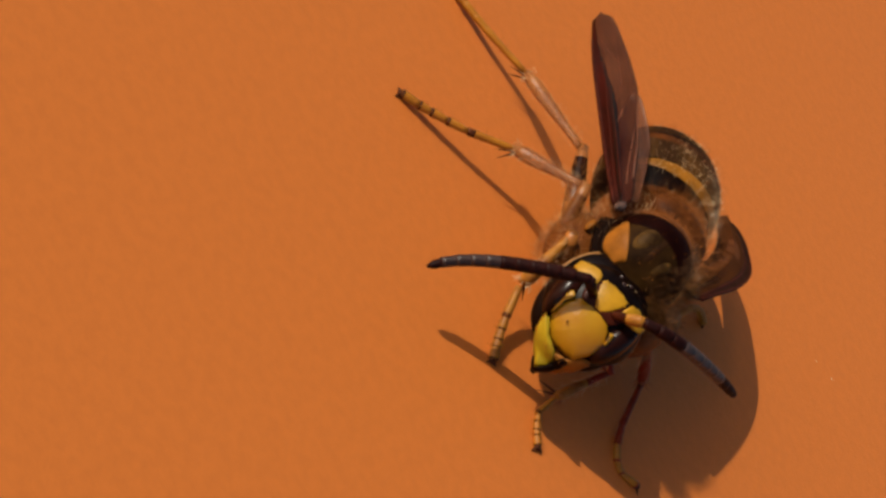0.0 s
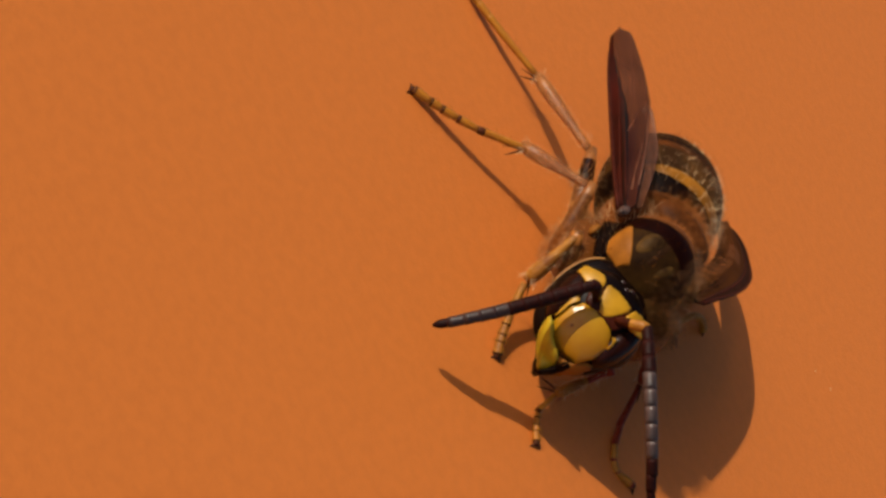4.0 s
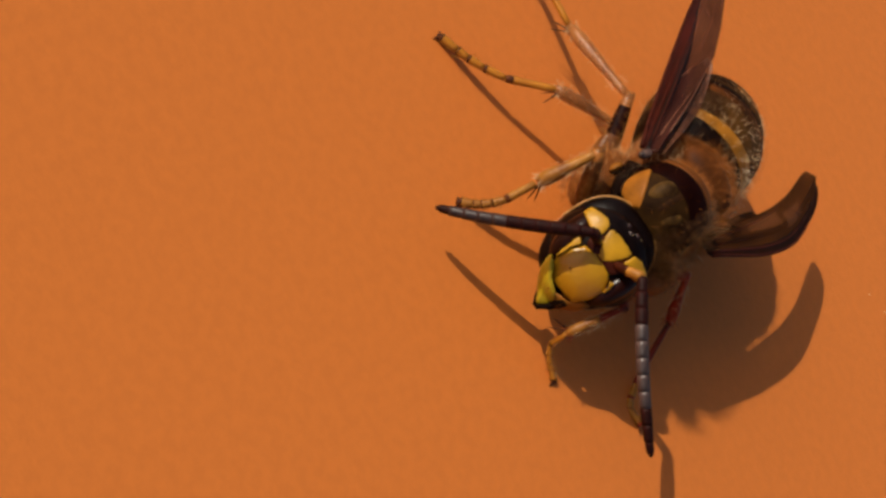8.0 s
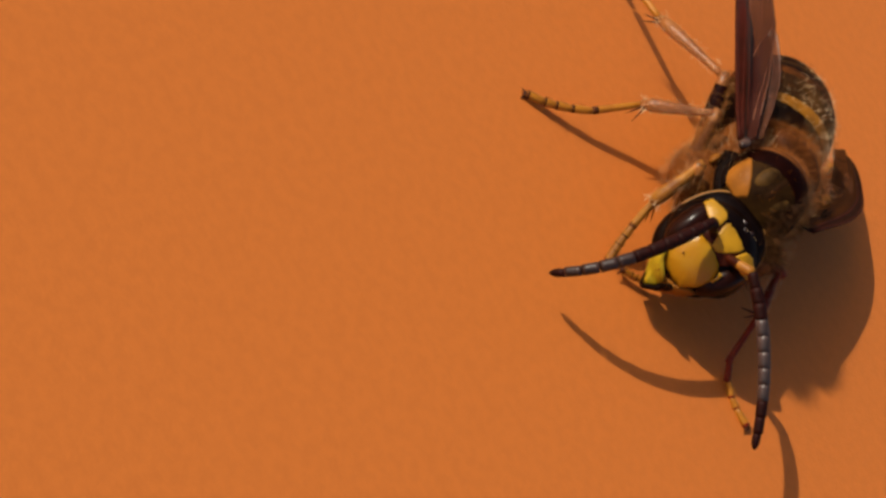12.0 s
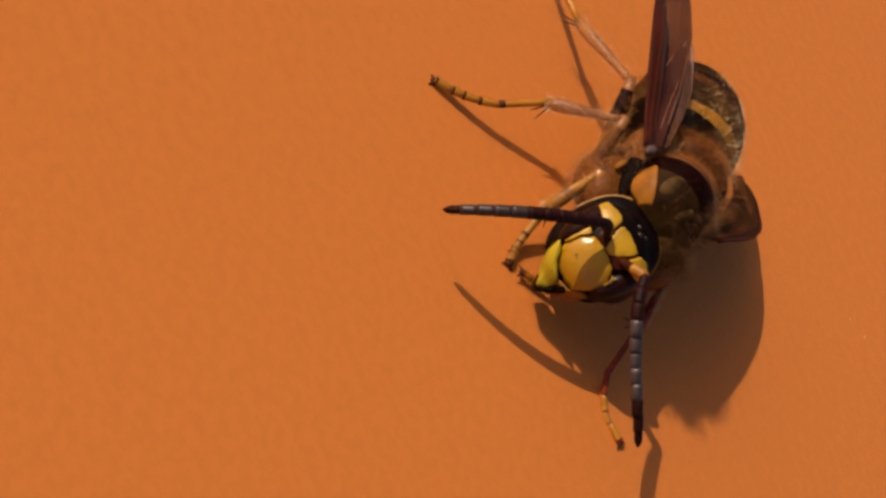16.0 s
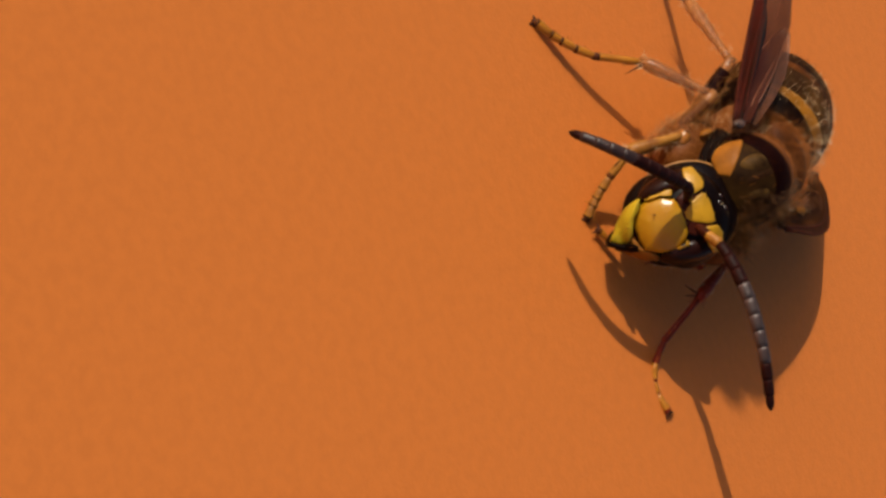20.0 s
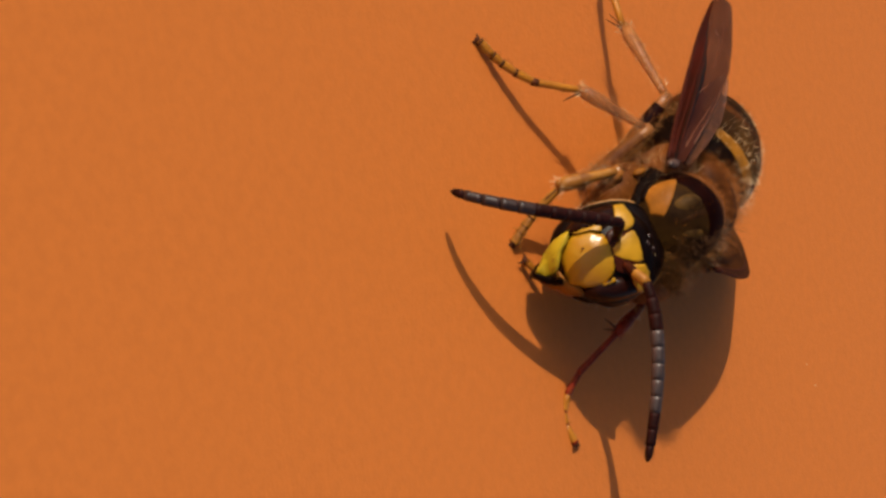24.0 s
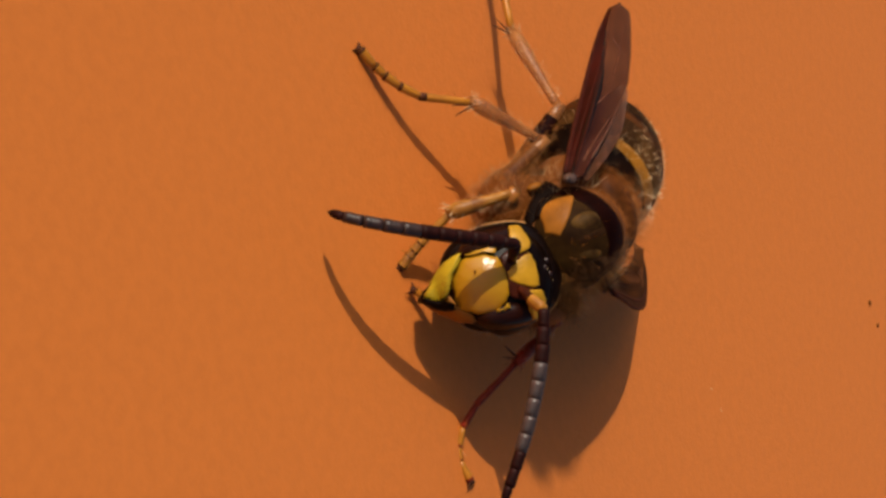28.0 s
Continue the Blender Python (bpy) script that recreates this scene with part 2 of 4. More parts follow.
HEAD_ROWS = [
    (0.0, place(9.62, 2.33, 3.38, -46.3, -16.1, 7.4)),
    (1.0, place(9.82, 2.33, 3.42, -45.6, -16.3, 8.0)),
    (2.0, place(9.75, 2.29, 3.32, -44.1, -14.7, 12.2)),
    (3.0, place(9.88, 2.21, 3.23, -47.9, -14.7, 10.3)),
    (5.5, place(9.53, 2.24, 3.49, -49.8, -15.2, 10.3)),
    (6.0, place(9.43, 1.84, 3.46, -37.1, -11.0, 14.4)),
    (7.0, place(9.19, 1.81, 3.35, -46.0, -10.5, 9.1)),
    (8.0, place(9.18, 1.77, 3.34, -45.1, -10.1, 10.1)),
    (9.0, place(9.07, 1.61, 3.22, -32.2, -10.6, 9.1)),
    (10.0, place(9.17, 1.35, 2.84, -44.2, 3.2, 1.8)),
    (10.5, place(9.06, 1.54, 3.00, -40.4, -7.9, -2.1)),
    (11.0, place(8.94, 1.47, 3.17, -42.9, 4.9, -5.9)),
    (11.5, place(9.32, 1.59, 3.02, -43.3, 3.4, -1.1)),
    (13.5, place(9.47, 2.01, 3.08, -43.1, -2.2, 2.4)),
    (14.0, place(9.51, 1.99, 3.02, -43.8, -2.2, 2.6)),
    (15.0, place(9.33, 1.95, 3.03, -43.9, -3.6, 1.2)),
    (16.0, place(9.35, 1.94, 2.98, -43.2, -3.4, 3.3)),
    (16.5, place(9.35, 2.10, 3.15, -43.5, -3.3, 2.2)),
    (20.0, place(9.31, 2.00, 3.08, -43.2, -4.8, 4.5)),
    (22.0, place(9.49, 2.12, 2.99, -43.3, -8.1, 2.5)),
    (25.0, place(9.41, 2.08, 3.04, -43.2, -8.9, -0.9)),
    (28.0, place(9.45, 2.09, 3.05, -44.1, -8.1, -2.0)),
]
BODY_ROWS = [
    (0.0, place(8.89, 6.48, 3.60, 1.7, -7.4, 9.3)),
    (2.0, place(8.92, 6.39, 3.50, 2.0, -8.1, 10.3)),
    (3.5, place(8.98, 6.41, 3.52, 1.9, -8.1, 10.7)),
    (5.5, place(8.88, 6.51, 3.67, -2.0, -11.1, 7.4)),
    (6.0, place(8.83, 6.35, 3.62, 3.1, -5.5, 9.0)),
    (7.0, place(8.93, 6.39, 3.60, 2.3, -6.9, 5.4)),
    (8.0, place(8.67, 6.34, 3.48, 2.9, -3.7, 4.9)),
    (9.0, place(8.64, 6.34, 3.48, 5.4, -2.1, 6.4)),
    (10.0, place(8.84, 6.17, 3.34, 2.3, -1.7, 6.0)),
    (11.5, place(8.66, 5.97, 3.16, -0.7, 2.0, 8.7)),
    (14.0, place(8.56, 6.40, 3.50, 2.1, -2.8, 15.1)),
    (16.5, place(8.51, 6.39, 3.44, 1.1, -1.7, 14.8)),
    (20.0, place(8.51, 6.20, 3.30, -0.0, -0.3, 11.6)),
    (22.0, place(8.57, 6.36, 3.45, -0.2, -3.0, 13.4)),
    (25.0, place(8.73, 6.34, 3.46, -0.5, -5.1, 11.5)),
    (28.0, place(8.58, 6.36, 3.45, 0.1, -3.4, 12.7)),
]
FEEL_RIGHT_1 = [
    (0.0, (-3.99, -2.14, -1.52), (-5.49, -3.38, -3.55)),
    (1.0, (-3.47, -2.55, -1.55), (-4.68, -4.06, -3.33)),
    (2.0, (-2.59, -2.90, -2.56), (-3.77, -3.68, -4.64)),
    (3.0, (-2.70, -2.49, -2.93), (-3.92, -3.27, -5.19)),
    (5.5, (-2.84, -1.88, -2.85), (-4.33, -2.46, -5.01)),
    (5.7, (-4.86, -1.86, -1.32), (-7.20, -1.81, -3.00)),
    (5.9, (-3.71, -2.25, -2.13), (-5.88, -2.54, -4.65)),
    (6.0, (-3.45, -2.13, -2.30), (-5.22, -2.64, -4.21)),
    (7.0, (-3.49, -1.96, -1.49), (-5.52, -2.58, -3.42)),
    (8.0, (-3.58, -1.80, -1.78), (-5.56, -2.21, -3.58)),
    (9.0, (-4.32, -2.22, -1.41), (-6.88, -2.94, -3.09)),
    (9.2, (-1.37, -3.30, -3.35), (-2.76, -4.17, -5.83)),
    (9.5, (-1.63, -4.00, -3.44), (-2.57, -4.39, -5.94)),
    (10.0, (-1.53, -3.07, -3.89), (-2.20, -2.97, -6.43)),
    (10.2, (-3.09, -2.93, -2.10), (-4.87, -2.08, -4.98)),
    (10.4, (-3.40, -2.95, -1.70), (-5.30, -2.20, -4.50)),
    (10.5, (-5.07, -2.56, 1.05), (-8.10, -3.00, -0.19)),
]
FEEL_RIGHT_2 = [
    (10.7, (-4.08, -0.82, 0.75), (-6.57, 1.63, -0.78)),
    (11.0, (-1.73, -3.32, -3.78), (-2.50, -3.17, -6.37)),
    (11.5, (-1.28, -3.81, -3.37), (-2.27, -3.88, -6.38)),
    (13.5, (-2.27, -4.00, -3.38), (-3.29, -4.16, -5.78)),
    (14.0, (-2.25, -3.98, -3.51), (-3.36, -4.09, -5.77)),
    (15.0, (-2.74, -3.74, -2.77), (-4.07, -4.11, -5.17)),
    (16.0, (-2.78, -3.69, -1.99), (-4.43, -4.40, -5.06)),
    (16.5, (-3.03, -4.55, -1.43), (-4.54, -4.70, -3.34)),
    (17.0, (-3.14, -4.07, -1.49), (-4.63, -4.69, -3.21)),
    (20.0, (-2.97, -4.11, -1.30), (-4.59, -4.58, -3.10)),
    (21.0, (-3.08, -3.20, -2.08), (-4.59, -5.01, -4.19)),
    (21.5, (-2.64, -3.85, -3.38), (-3.97, -4.48, -6.03)),
    (22.0, (-2.39, -3.86, -3.35), (-3.67, -4.00, -5.78)),
    (24.5, (-2.58, -4.03, -3.41), (-3.87, -4.19, -5.66)),
    (25.0, (-2.50, -4.09, -3.41), (-3.84, -4.25, -5.72)),
    (28.0, (-2.46, -3.89, -3.69), (-3.67, -4.08, -5.97)),
]
FEEL_LEFT_1 = [
    (0.0, (4.01, -0.90, 2.00), (6.70, 2.62, 2.77)),
    (1.0, (4.52, -1.99, 1.67), (8.35, 0.17, 1.10)),
    (2.0, (4.53, -4.00, -0.60), (7.49, -3.82, -2.25)),
    (3.0, (4.22, -3.09, -1.21), (6.89, -2.20, -3.44)),
    (5.5, (4.55, -2.78, -1.40), (7.10, -2.19, -3.54)),
    (5.7, (3.37, -0.12, -0.05), (7.52, 1.34, -0.73)),
    (6.0, (4.15, -3.89, -0.83), (7.04, -4.25, -2.98)),
    (7.0, (4.48, -3.52, -0.52), (7.65, -3.09, -2.32)),
    (8.0, (4.52, -3.08, -1.00), (7.56, -3.19, -2.94)),
    (9.0, (4.83, -3.14, -1.23), (7.51, -4.09, -3.15)),
    (9.2, (3.94, -2.92, -0.92), (6.75, -4.19, -4.43)),
    (9.3, (3.52, -2.95, -1.48), (5.95, -4.24, -5.62)),
    (9.5, (4.38, -3.60, 0.81), (8.44, -3.67, -0.00)),
    (10.0, (3.79, -3.87, -1.85), (5.68, -5.23, -4.97)),
    (10.5, (2.28, -3.93, -4.02), (3.41, -3.26, -6.84)),
    (10.7, (3.41, -2.84, -1.34), (5.08, -1.69, -4.86)),
]
FEEL_LEFT_2 = [
    (11.0, (4.68, -4.02, -1.30), (6.75, -4.54, -4.21)),
    (11.5, (5.21, -2.60, -0.12), (8.03, -3.05, -2.33)),
    (13.5, (5.26, -2.36, -0.31), (8.26, -2.61, -2.28)),
    (14.0, (4.99, -2.33, -0.19), (8.19, -2.57, -2.30)),
    (15.0, (4.97, -2.32, -0.34), (8.08, -2.37, -2.37)),
    (16.3, (3.70, -2.71, -0.36), (7.87, -1.76, -2.06)),
    (16.5, (4.91, -2.81, 1.49), (8.69, -1.75, 1.00)),
    (17.0, (4.99, -2.75, 1.74), (8.70, -1.75, 1.10)),
    (20.0, (4.84, -3.06, 1.38), (8.76, -2.86, 0.67)),
    (21.0, (4.77, -3.44, 1.02), (8.60, -2.83, 0.41)),
    (21.5, (4.52, -3.06, 0.89), (8.65, -2.46, 0.04)),
    (22.0, (5.05, -2.31, 1.19), (8.85, -2.44, -0.01)),
    (24.5, (4.79, -2.23, 0.73), (8.68, -2.29, -0.94)),
    (25.0, (4.73, -2.22, 0.79), (8.67, -2.25, -0.89)),
    (28.0, (4.84, -2.08, 0.04), (8.40, -1.97, -2.21)),
]
MID_RIGHT = [
    (3.0, (7.33, 4.13, 1.34), (5.06, 6.13, 3.75), (2.43, 5.68, 1.81), (0.62, 4.06, 0.93), (-1.75, 2.44, 0.12)),
    (8.0, (6.67, 4.25, 1.44), (4.71, 7.47, 2.82), (2.31, 5.24, 2.52), (0.73, 3.63, 1.16), (-1.83, 2.30, 0.12)),
    (9.0, (6.63, 4.29, 1.42), (4.78, 6.03, 3.70), (2.26, 4.10, 2.45), (0.83, 2.79, 1.10), (-1.82, 1.82, 0.12)),
    (9.4, (6.70, 4.18, 1.41), (4.88, 4.69, 5.70), (2.77, 2.94, 3.44), (1.77, 1.37, 1.64), (0.17, 0.07, 0.12)),
    (10.0, (6.81, 4.02, 1.40), (5.02, 5.23, 4.57), (2.80, 3.57, 2.35), (1.78, 1.67, 1.06), (-0.00, 0.09, 0.12)),
    (14.0, (6.94, 3.96, 1.51), (4.61, 5.78, 4.40), (2.69, 4.15, 2.09), (1.87, 1.97, 0.95), (0.10, -0.04, 0.12)),
]
MID_RIGHT_LATER = [
    (20.0, (6.66, 3.78, 1.49), (4.73, 5.48, 4.19), (2.61, 3.95, 2.12), (1.74, 1.86, 0.93), (-0.01, -0.02, 0.12)),
    (28.0, (6.89, 3.93, 1.51), (4.63, 5.94, 4.00), (2.66, 3.86, 2.38), (1.90, 1.80, 0.99), (-0.07, 0.06, 0.12)),
]
HIND_RIGHT = [
    (3.0, (7.08, 5.80, 1.61), (3.63, 9.31, 2.41), (-0.41, 10.01, 1.12), (-3.87, 9.41, 0.39), (-5.61, 9.31, 0.12)),
    (8.0, (6.61, 5.94, 1.73), (3.79, 8.05, 3.59), (-0.01, 8.60, 1.65), (-2.60, 8.86, 1.11), (-6.02, 8.69, 0.12)),
    (11.0, (6.56, 5.45, 1.65), (3.65, 7.22, 4.46), (-0.02, 7.96, 2.35), (-2.90, 8.82, 0.92), (-6.59, 10.11, 0.12)),
    (14.0, (6.58, 5.62, 1.78), (3.01, 8.03, 3.87), (-0.54, 9.14, 1.70), (-3.28, 10.38, 0.86), (-6.95, 11.56, 0.12)),
    (20.0, (6.42, 5.47, 1.69), (3.43, 7.21, 4.31), (0.14, 8.60, 1.92), (-2.74, 9.15, 0.91), (-6.42, 9.74, 0.12)),
    (28.0, (6.60, 5.61, 1.72), (3.39, 7.27, 4.13), (-0.07, 8.37, 1.82), (-2.41, 9.20, 1.19), (-5.50, 9.70, 0.12)),
]
FORE_RIGHT = [
    (3.0, (8.39, 3.71, 1.66), (6.55, 3.69, 3.73), (7.46, 2.11, 1.37), (8.51, 1.00, 0.63), (9.56, 0.05, 0.12)),
    (5.5, (8.25, 3.76, 1.94), (6.41, 3.55, 3.94), (7.24, 1.97, 1.85), (8.37, 1.06, 0.81), (9.59, 0.44, 0.12)),
    (5.7, (8.20, 3.73, 1.86), (5.49, 3.65, 3.98), (5.45, 1.97, 1.99), (5.46, 0.23, 0.67), (4.83, -0.80, 0.12)),
    (6.0, (8.11, 3.70, 1.76), (5.70, 3.04, 4.59), (5.64, 1.36, 2.51), (5.49, 0.11, 1.07), (4.88, -0.65, 0.12)),
    (8.0, (7.71, 3.73, 1.67), (5.33, 3.47, 4.69), (5.46, 1.56, 2.48), (5.53, 0.35, 1.17), (4.92, -0.58, 0.12)),
    (10.0, (7.86, 3.52, 1.60), (5.54, 2.03, 4.77), (5.36, 0.32, 2.71), (5.10, -0.99, 1.24), (4.43, -1.94, 0.12)),
]
FORE_RIGHT_LATER = [
    (10.3, (7.83, 3.45, 1.61), (5.84, 2.82, 3.83), (6.03, 0.68, 2.37), (6.13, -0.78, 1.52), (6.18, -2.11, 0.80)),
    (10.5, (7.81, 3.40, 1.61), (5.62, 2.88, 3.57), (6.21, 0.37, 3.22), (7.10, -0.62, 2.15), (8.34, -1.52, 1.20)),
    (10.7, (7.79, 3.36, 1.62), (6.04, 1.81, 4.32), (7.56, -0.38, 1.79), (9.17, -1.89, 1.01), (9.15, -2.88, 0.60)),
    (11.5, (7.72, 3.18, 1.64), (6.27, 2.76, 4.35), (6.69, 1.05, 2.22), (7.33, -0.01, 1.01), (7.94, -0.78, 0.12)),
    (15.0, (8.01, 3.61, 1.75), (6.35, 3.94, 3.39), (6.99, 2.19, 1.00), (7.79, 0.83, 0.25), (8.29, -0.00, 0.12)),
    (20.0, (7.76, 3.39, 1.70), (6.11, 3.77, 3.47), (6.26, 1.57, 2.08), (7.43, 0.72, 0.91), (8.54, 0.16, 0.12)),
]
FORE_RIGHT_LAST = [
    (28.0, (7.98, 3.57, 1.77), (6.39, 3.58, 3.75), (6.72, 1.74, 1.94), (7.71, 0.91, 0.82), (8.46, 0.40, 0.12)),
]
FORE_LEFT = [
    (3.0, (10.42, 4.48, 2.28), (12.32, 4.14, 2.10), (12.16, 1.96, 0.70), (12.35, 1.03, 0.30), (13.43, 0.17, 0.12)),
    (8.0, (9.84, 4.30, 2.13), (11.67, 2.18, 3.69), (11.67, 0.16, 2.06), (11.91, 0.15, 0.91), (13.40, 0.27, 0.12)),
    (9.3, (9.87, 4.31, 2.00), (11.61, 2.78, 2.87), (11.55, 0.84, 0.70), (11.88, -0.41, 0.10), (13.10, -0.86, 0.12)),
    (9.7, (9.94, 4.21, 1.99), (12.04, 5.79, 1.22), (11.84, 3.24, 1.67), (11.54, 2.02, 1.91), (10.74, 0.94, 2.20)),
    (10.2, (9.98, 4.10, 1.97), (11.58, 2.94, 2.38), (11.13, 0.39, 2.16), (10.73, -0.88, 1.31), (9.91, -1.59, 1.00)),
    (10.5, (9.95, 4.06, 1.94), (11.49, 0.01, 3.61), (10.20, -2.07, 4.49), (8.04, -1.44, 4.91), (6.64, -0.99, 5.20)),
]
FORE_LEFT_LATER = [
    (10.7, (9.93, 4.03, 1.92), (10.99, 0.57, 3.98), (10.42, -1.48, 2.49), (9.72, -2.29, 1.50), (9.36, -3.05, 0.60)),
    (11.2, (9.87, 3.95, 1.88), (11.32, 2.97, 1.95), (10.17, 1.01, 0.70), (9.64, -0.03, 0.47), (8.69, -0.87, 0.40)),
    (15.0, (10.03, 4.56, 2.15), (11.65, 4.34, 2.09), (10.49, 2.36, 0.87), (9.84, 1.22, 0.44), (8.98, 0.32, 0.30)),
    (20.0, (9.84, 4.23, 2.01), (11.77, 4.71, 1.93), (10.84, 2.42, 1.09), (10.19, 1.36, 0.55), (9.25, 0.52, 0.30)),
    (28.0, (10.02, 4.44, 2.20), (11.78, 4.67, 2.51), (10.96, 2.32, 1.76), (10.27, 1.41, 0.89), (9.54, 0.71, 0.30)),
]
MID_LEFT = [
    (3.0, (10.50, 5.93, 1.97), (11.92, 6.89, 2.93), (13.72, 7.91, 0.75), (15.61, 4.90, 0.10), (17.25, 5.03, 0.12)),
    (8.0, (10.04, 5.74, 1.82), (11.84, 6.40, 3.92), (13.61, 6.94, 1.56), (15.80, 4.36, 0.10), (16.91, 4.09, 0.12)),
    (9.1, (9.98, 5.82, 1.75), (11.94, 9.07, 1.86), (13.12, 6.37, 2.42), (15.61, 4.30, 0.54), (18.09, 3.58, 0.12)),
    (9.5, (10.06, 5.71, 1.70), (12.44, 8.26, 1.96), (13.48, 5.47, 2.32), (15.09, 3.53, 0.45), (17.63, 2.81, 0.12)),
    (14.0, (10.00, 6.02, 1.83), (12.06, 6.73, 2.29), (13.30, 4.00, 2.08), (14.83, 2.60, 0.36), (17.31, 2.21, 0.12)),
    (20.0, (9.85, 5.66, 1.61), (11.78, 6.65, 2.26), (13.10, 3.97, 1.95), (15.31, 2.32, 0.10), (17.53, 2.33, 0.12)),
]
MID_LEFT_LATER = [
    (28.0, (10.02, 5.87, 1.82), (12.08, 7.10, 2.45), (13.18, 4.34, 2.04), (15.46, 2.52, 0.10), (17.53, 2.44, 0.12)),
]
HIND_LEFT = [
    (3.0, (10.21, 7.91, 2.15), (9.86, 10.46, 2.41), (12.15, 12.66, 0.71), (12.30, 14.43, 0.83), (13.20, 15.63, 0.12)),
    (5.5, (10.31, 7.86, 2.31), (9.95, 10.20, 2.44), (12.40, 12.19, 0.72), (12.58, 14.01, 0.84), (13.39, 15.17, 0.12)),
    (6.0, (9.53, 7.64, 1.70), (10.60, 10.80, 3.60), (10.20, 14.50, 1.60), (10.00, 16.00, 0.50), (9.80, 17.50, 0.12)),
]
WING_RIGHT = [
    (0.0, (-6.50, 9.51, -1.40), (0.10, 0.82, -0.57)),
    (2.0, (-5.85, 9.90, -1.51), (0.10, 0.82, -0.57)),
    (3.0, (-5.82, 9.93, -1.39), (0.10, 0.81, -0.57)),
    (5.5, (-6.12, 9.79, -1.13), (0.04, 0.83, -0.56)),
    (5.7, (-5.75, 10.07, -0.29), (0.08, 0.79, -0.60)),
    (6.0, (-4.77, 10.50, -1.27), (0.14, 0.73, -0.66)),
    (7.0, (-5.66, 10.13, -0.14), (0.06, 0.75, -0.66)),
    (8.0, (-4.92, 10.48, -0.74), (0.07, 0.73, -0.68)),
    (9.0, (-4.05, 10.84, -0.71), (0.10, 0.69, -0.72)),
    (10.0, (-6.73, 9.42, 0.74), (0.12, 0.75, -0.65)),
    (11.5, (-6.11, 9.83, -0.80), (0.18, 0.79, -0.58)),
    (14.0, (-5.41, 10.20, -1.10), (0.18, 0.78, -0.59)),
    (16.5, (-5.35, 10.25, -0.91), (0.18, 0.79, -0.58)),
    (20.0, (-5.64, 10.01, -1.57), (0.14, 0.82, -0.56)),
    (22.0, (-4.87, 10.43, -1.44), (0.16, 0.84, -0.53)),
    (25.0, (-5.02, 10.37, -1.32), (0.16, 0.83, -0.53)),
    (28.0, (-4.68, 10.49, -1.64), (0.19, 0.83, -0.53)),
]
WING_LEFT = [
    (0.0, (0.05, 11.30, -3.38), (0.10, 0.82, -0.57)),
    (2.0, (0.08, 11.29, -3.44), (0.10, 0.82, -0.57)),
    (5.5, (-0.56, 11.32, -3.29), (0.04, 0.83, -0.56)),
    (5.7, (2.50, 11.48, 1.10), (0.08, 0.79, -0.60)),
    (6.0, (3.07, 11.50, 0.80), (0.25, 0.70, -0.66)),
    (6.5, (1.12, 11.50, -1.06), (0.02, 0.75, -0.66)),
    (7.0, (2.05, 13.42, -3.07), (0.06, 0.75, -0.66)),
    (8.0, (1.39, 13.25, -2.54), (0.07, 0.73, -0.68)),
    (9.0, (1.77, 11.71, -2.68), (0.10, 0.69, -0.72)),
    (10.0, (0.45, 11.40, -2.72), (0.12, 0.75, -0.65)),
    (10.5, (0.75, 11.20, -3.35), (0.14, 0.76, -0.63)),
    (11.5, (0.83, 11.32, -3.23), (0.18, 0.79, -0.58)),
    (14.0, (1.40, 11.20, -4.50), (0.18, 0.78, -0.59)),
    (16.5, (1.45, 11.30, -4.55), (0.18, 0.79, -0.58)),
    (20.0, (0.90, 11.30, -4.25), (0.14, 0.82, -0.56)),
    (25.0, (1.31, 10.94, -4.8), (0.16, 0.83, -0.53)),
    (28.0, (2.16, 10.79, -4.42), (0.19, 0.83, -0.53)),
]
WING_HINGE_LEFT = (2.43, 0.50, 1.37)
WING_HINGE_RIGHT = (-2.43, -0.35, 2.17)
FEEL_BASE_RIGHT = (-0.89, -2.00, 0.83)
FEEL_BASE_LEFT = (1.77, -2.00, 1.22)

# ---- the wasp ----
def reach(a, b, up=(0, 0, 1)):
    """The pose of a piece built along its own z axis, laid from a towards b (millimetres)."""
    a, b = Vector(a), Vector(b)
    return Matrix.Translation(a * MM) @ turn_to(b - a, up).to_4x4()


def rod(length, widths, flat=1.0, n=10, bend=0.0, bands=None):
    """A limb piece along z with half widths at even steps; bend bows it in y."""
    k = len(widths) - 1
    return loft([((0, bend * math.sin(math.pi * i / k), length * i / k), (0, 0, 1), w, w * flat, (0, 1, 0)) for i, w in enumerate(widths)], n=n, bands=bands)


def fuller(k):
    """How much wider the back plate is at k (-1 front to 1 rear) than an egg."""
    return (1 - abs(k) ** 2.2) ** (1 / 2.2) / math.sqrt(max(1e-9, 1 - k * k)) if -0.999 < k < 0 else 1.0


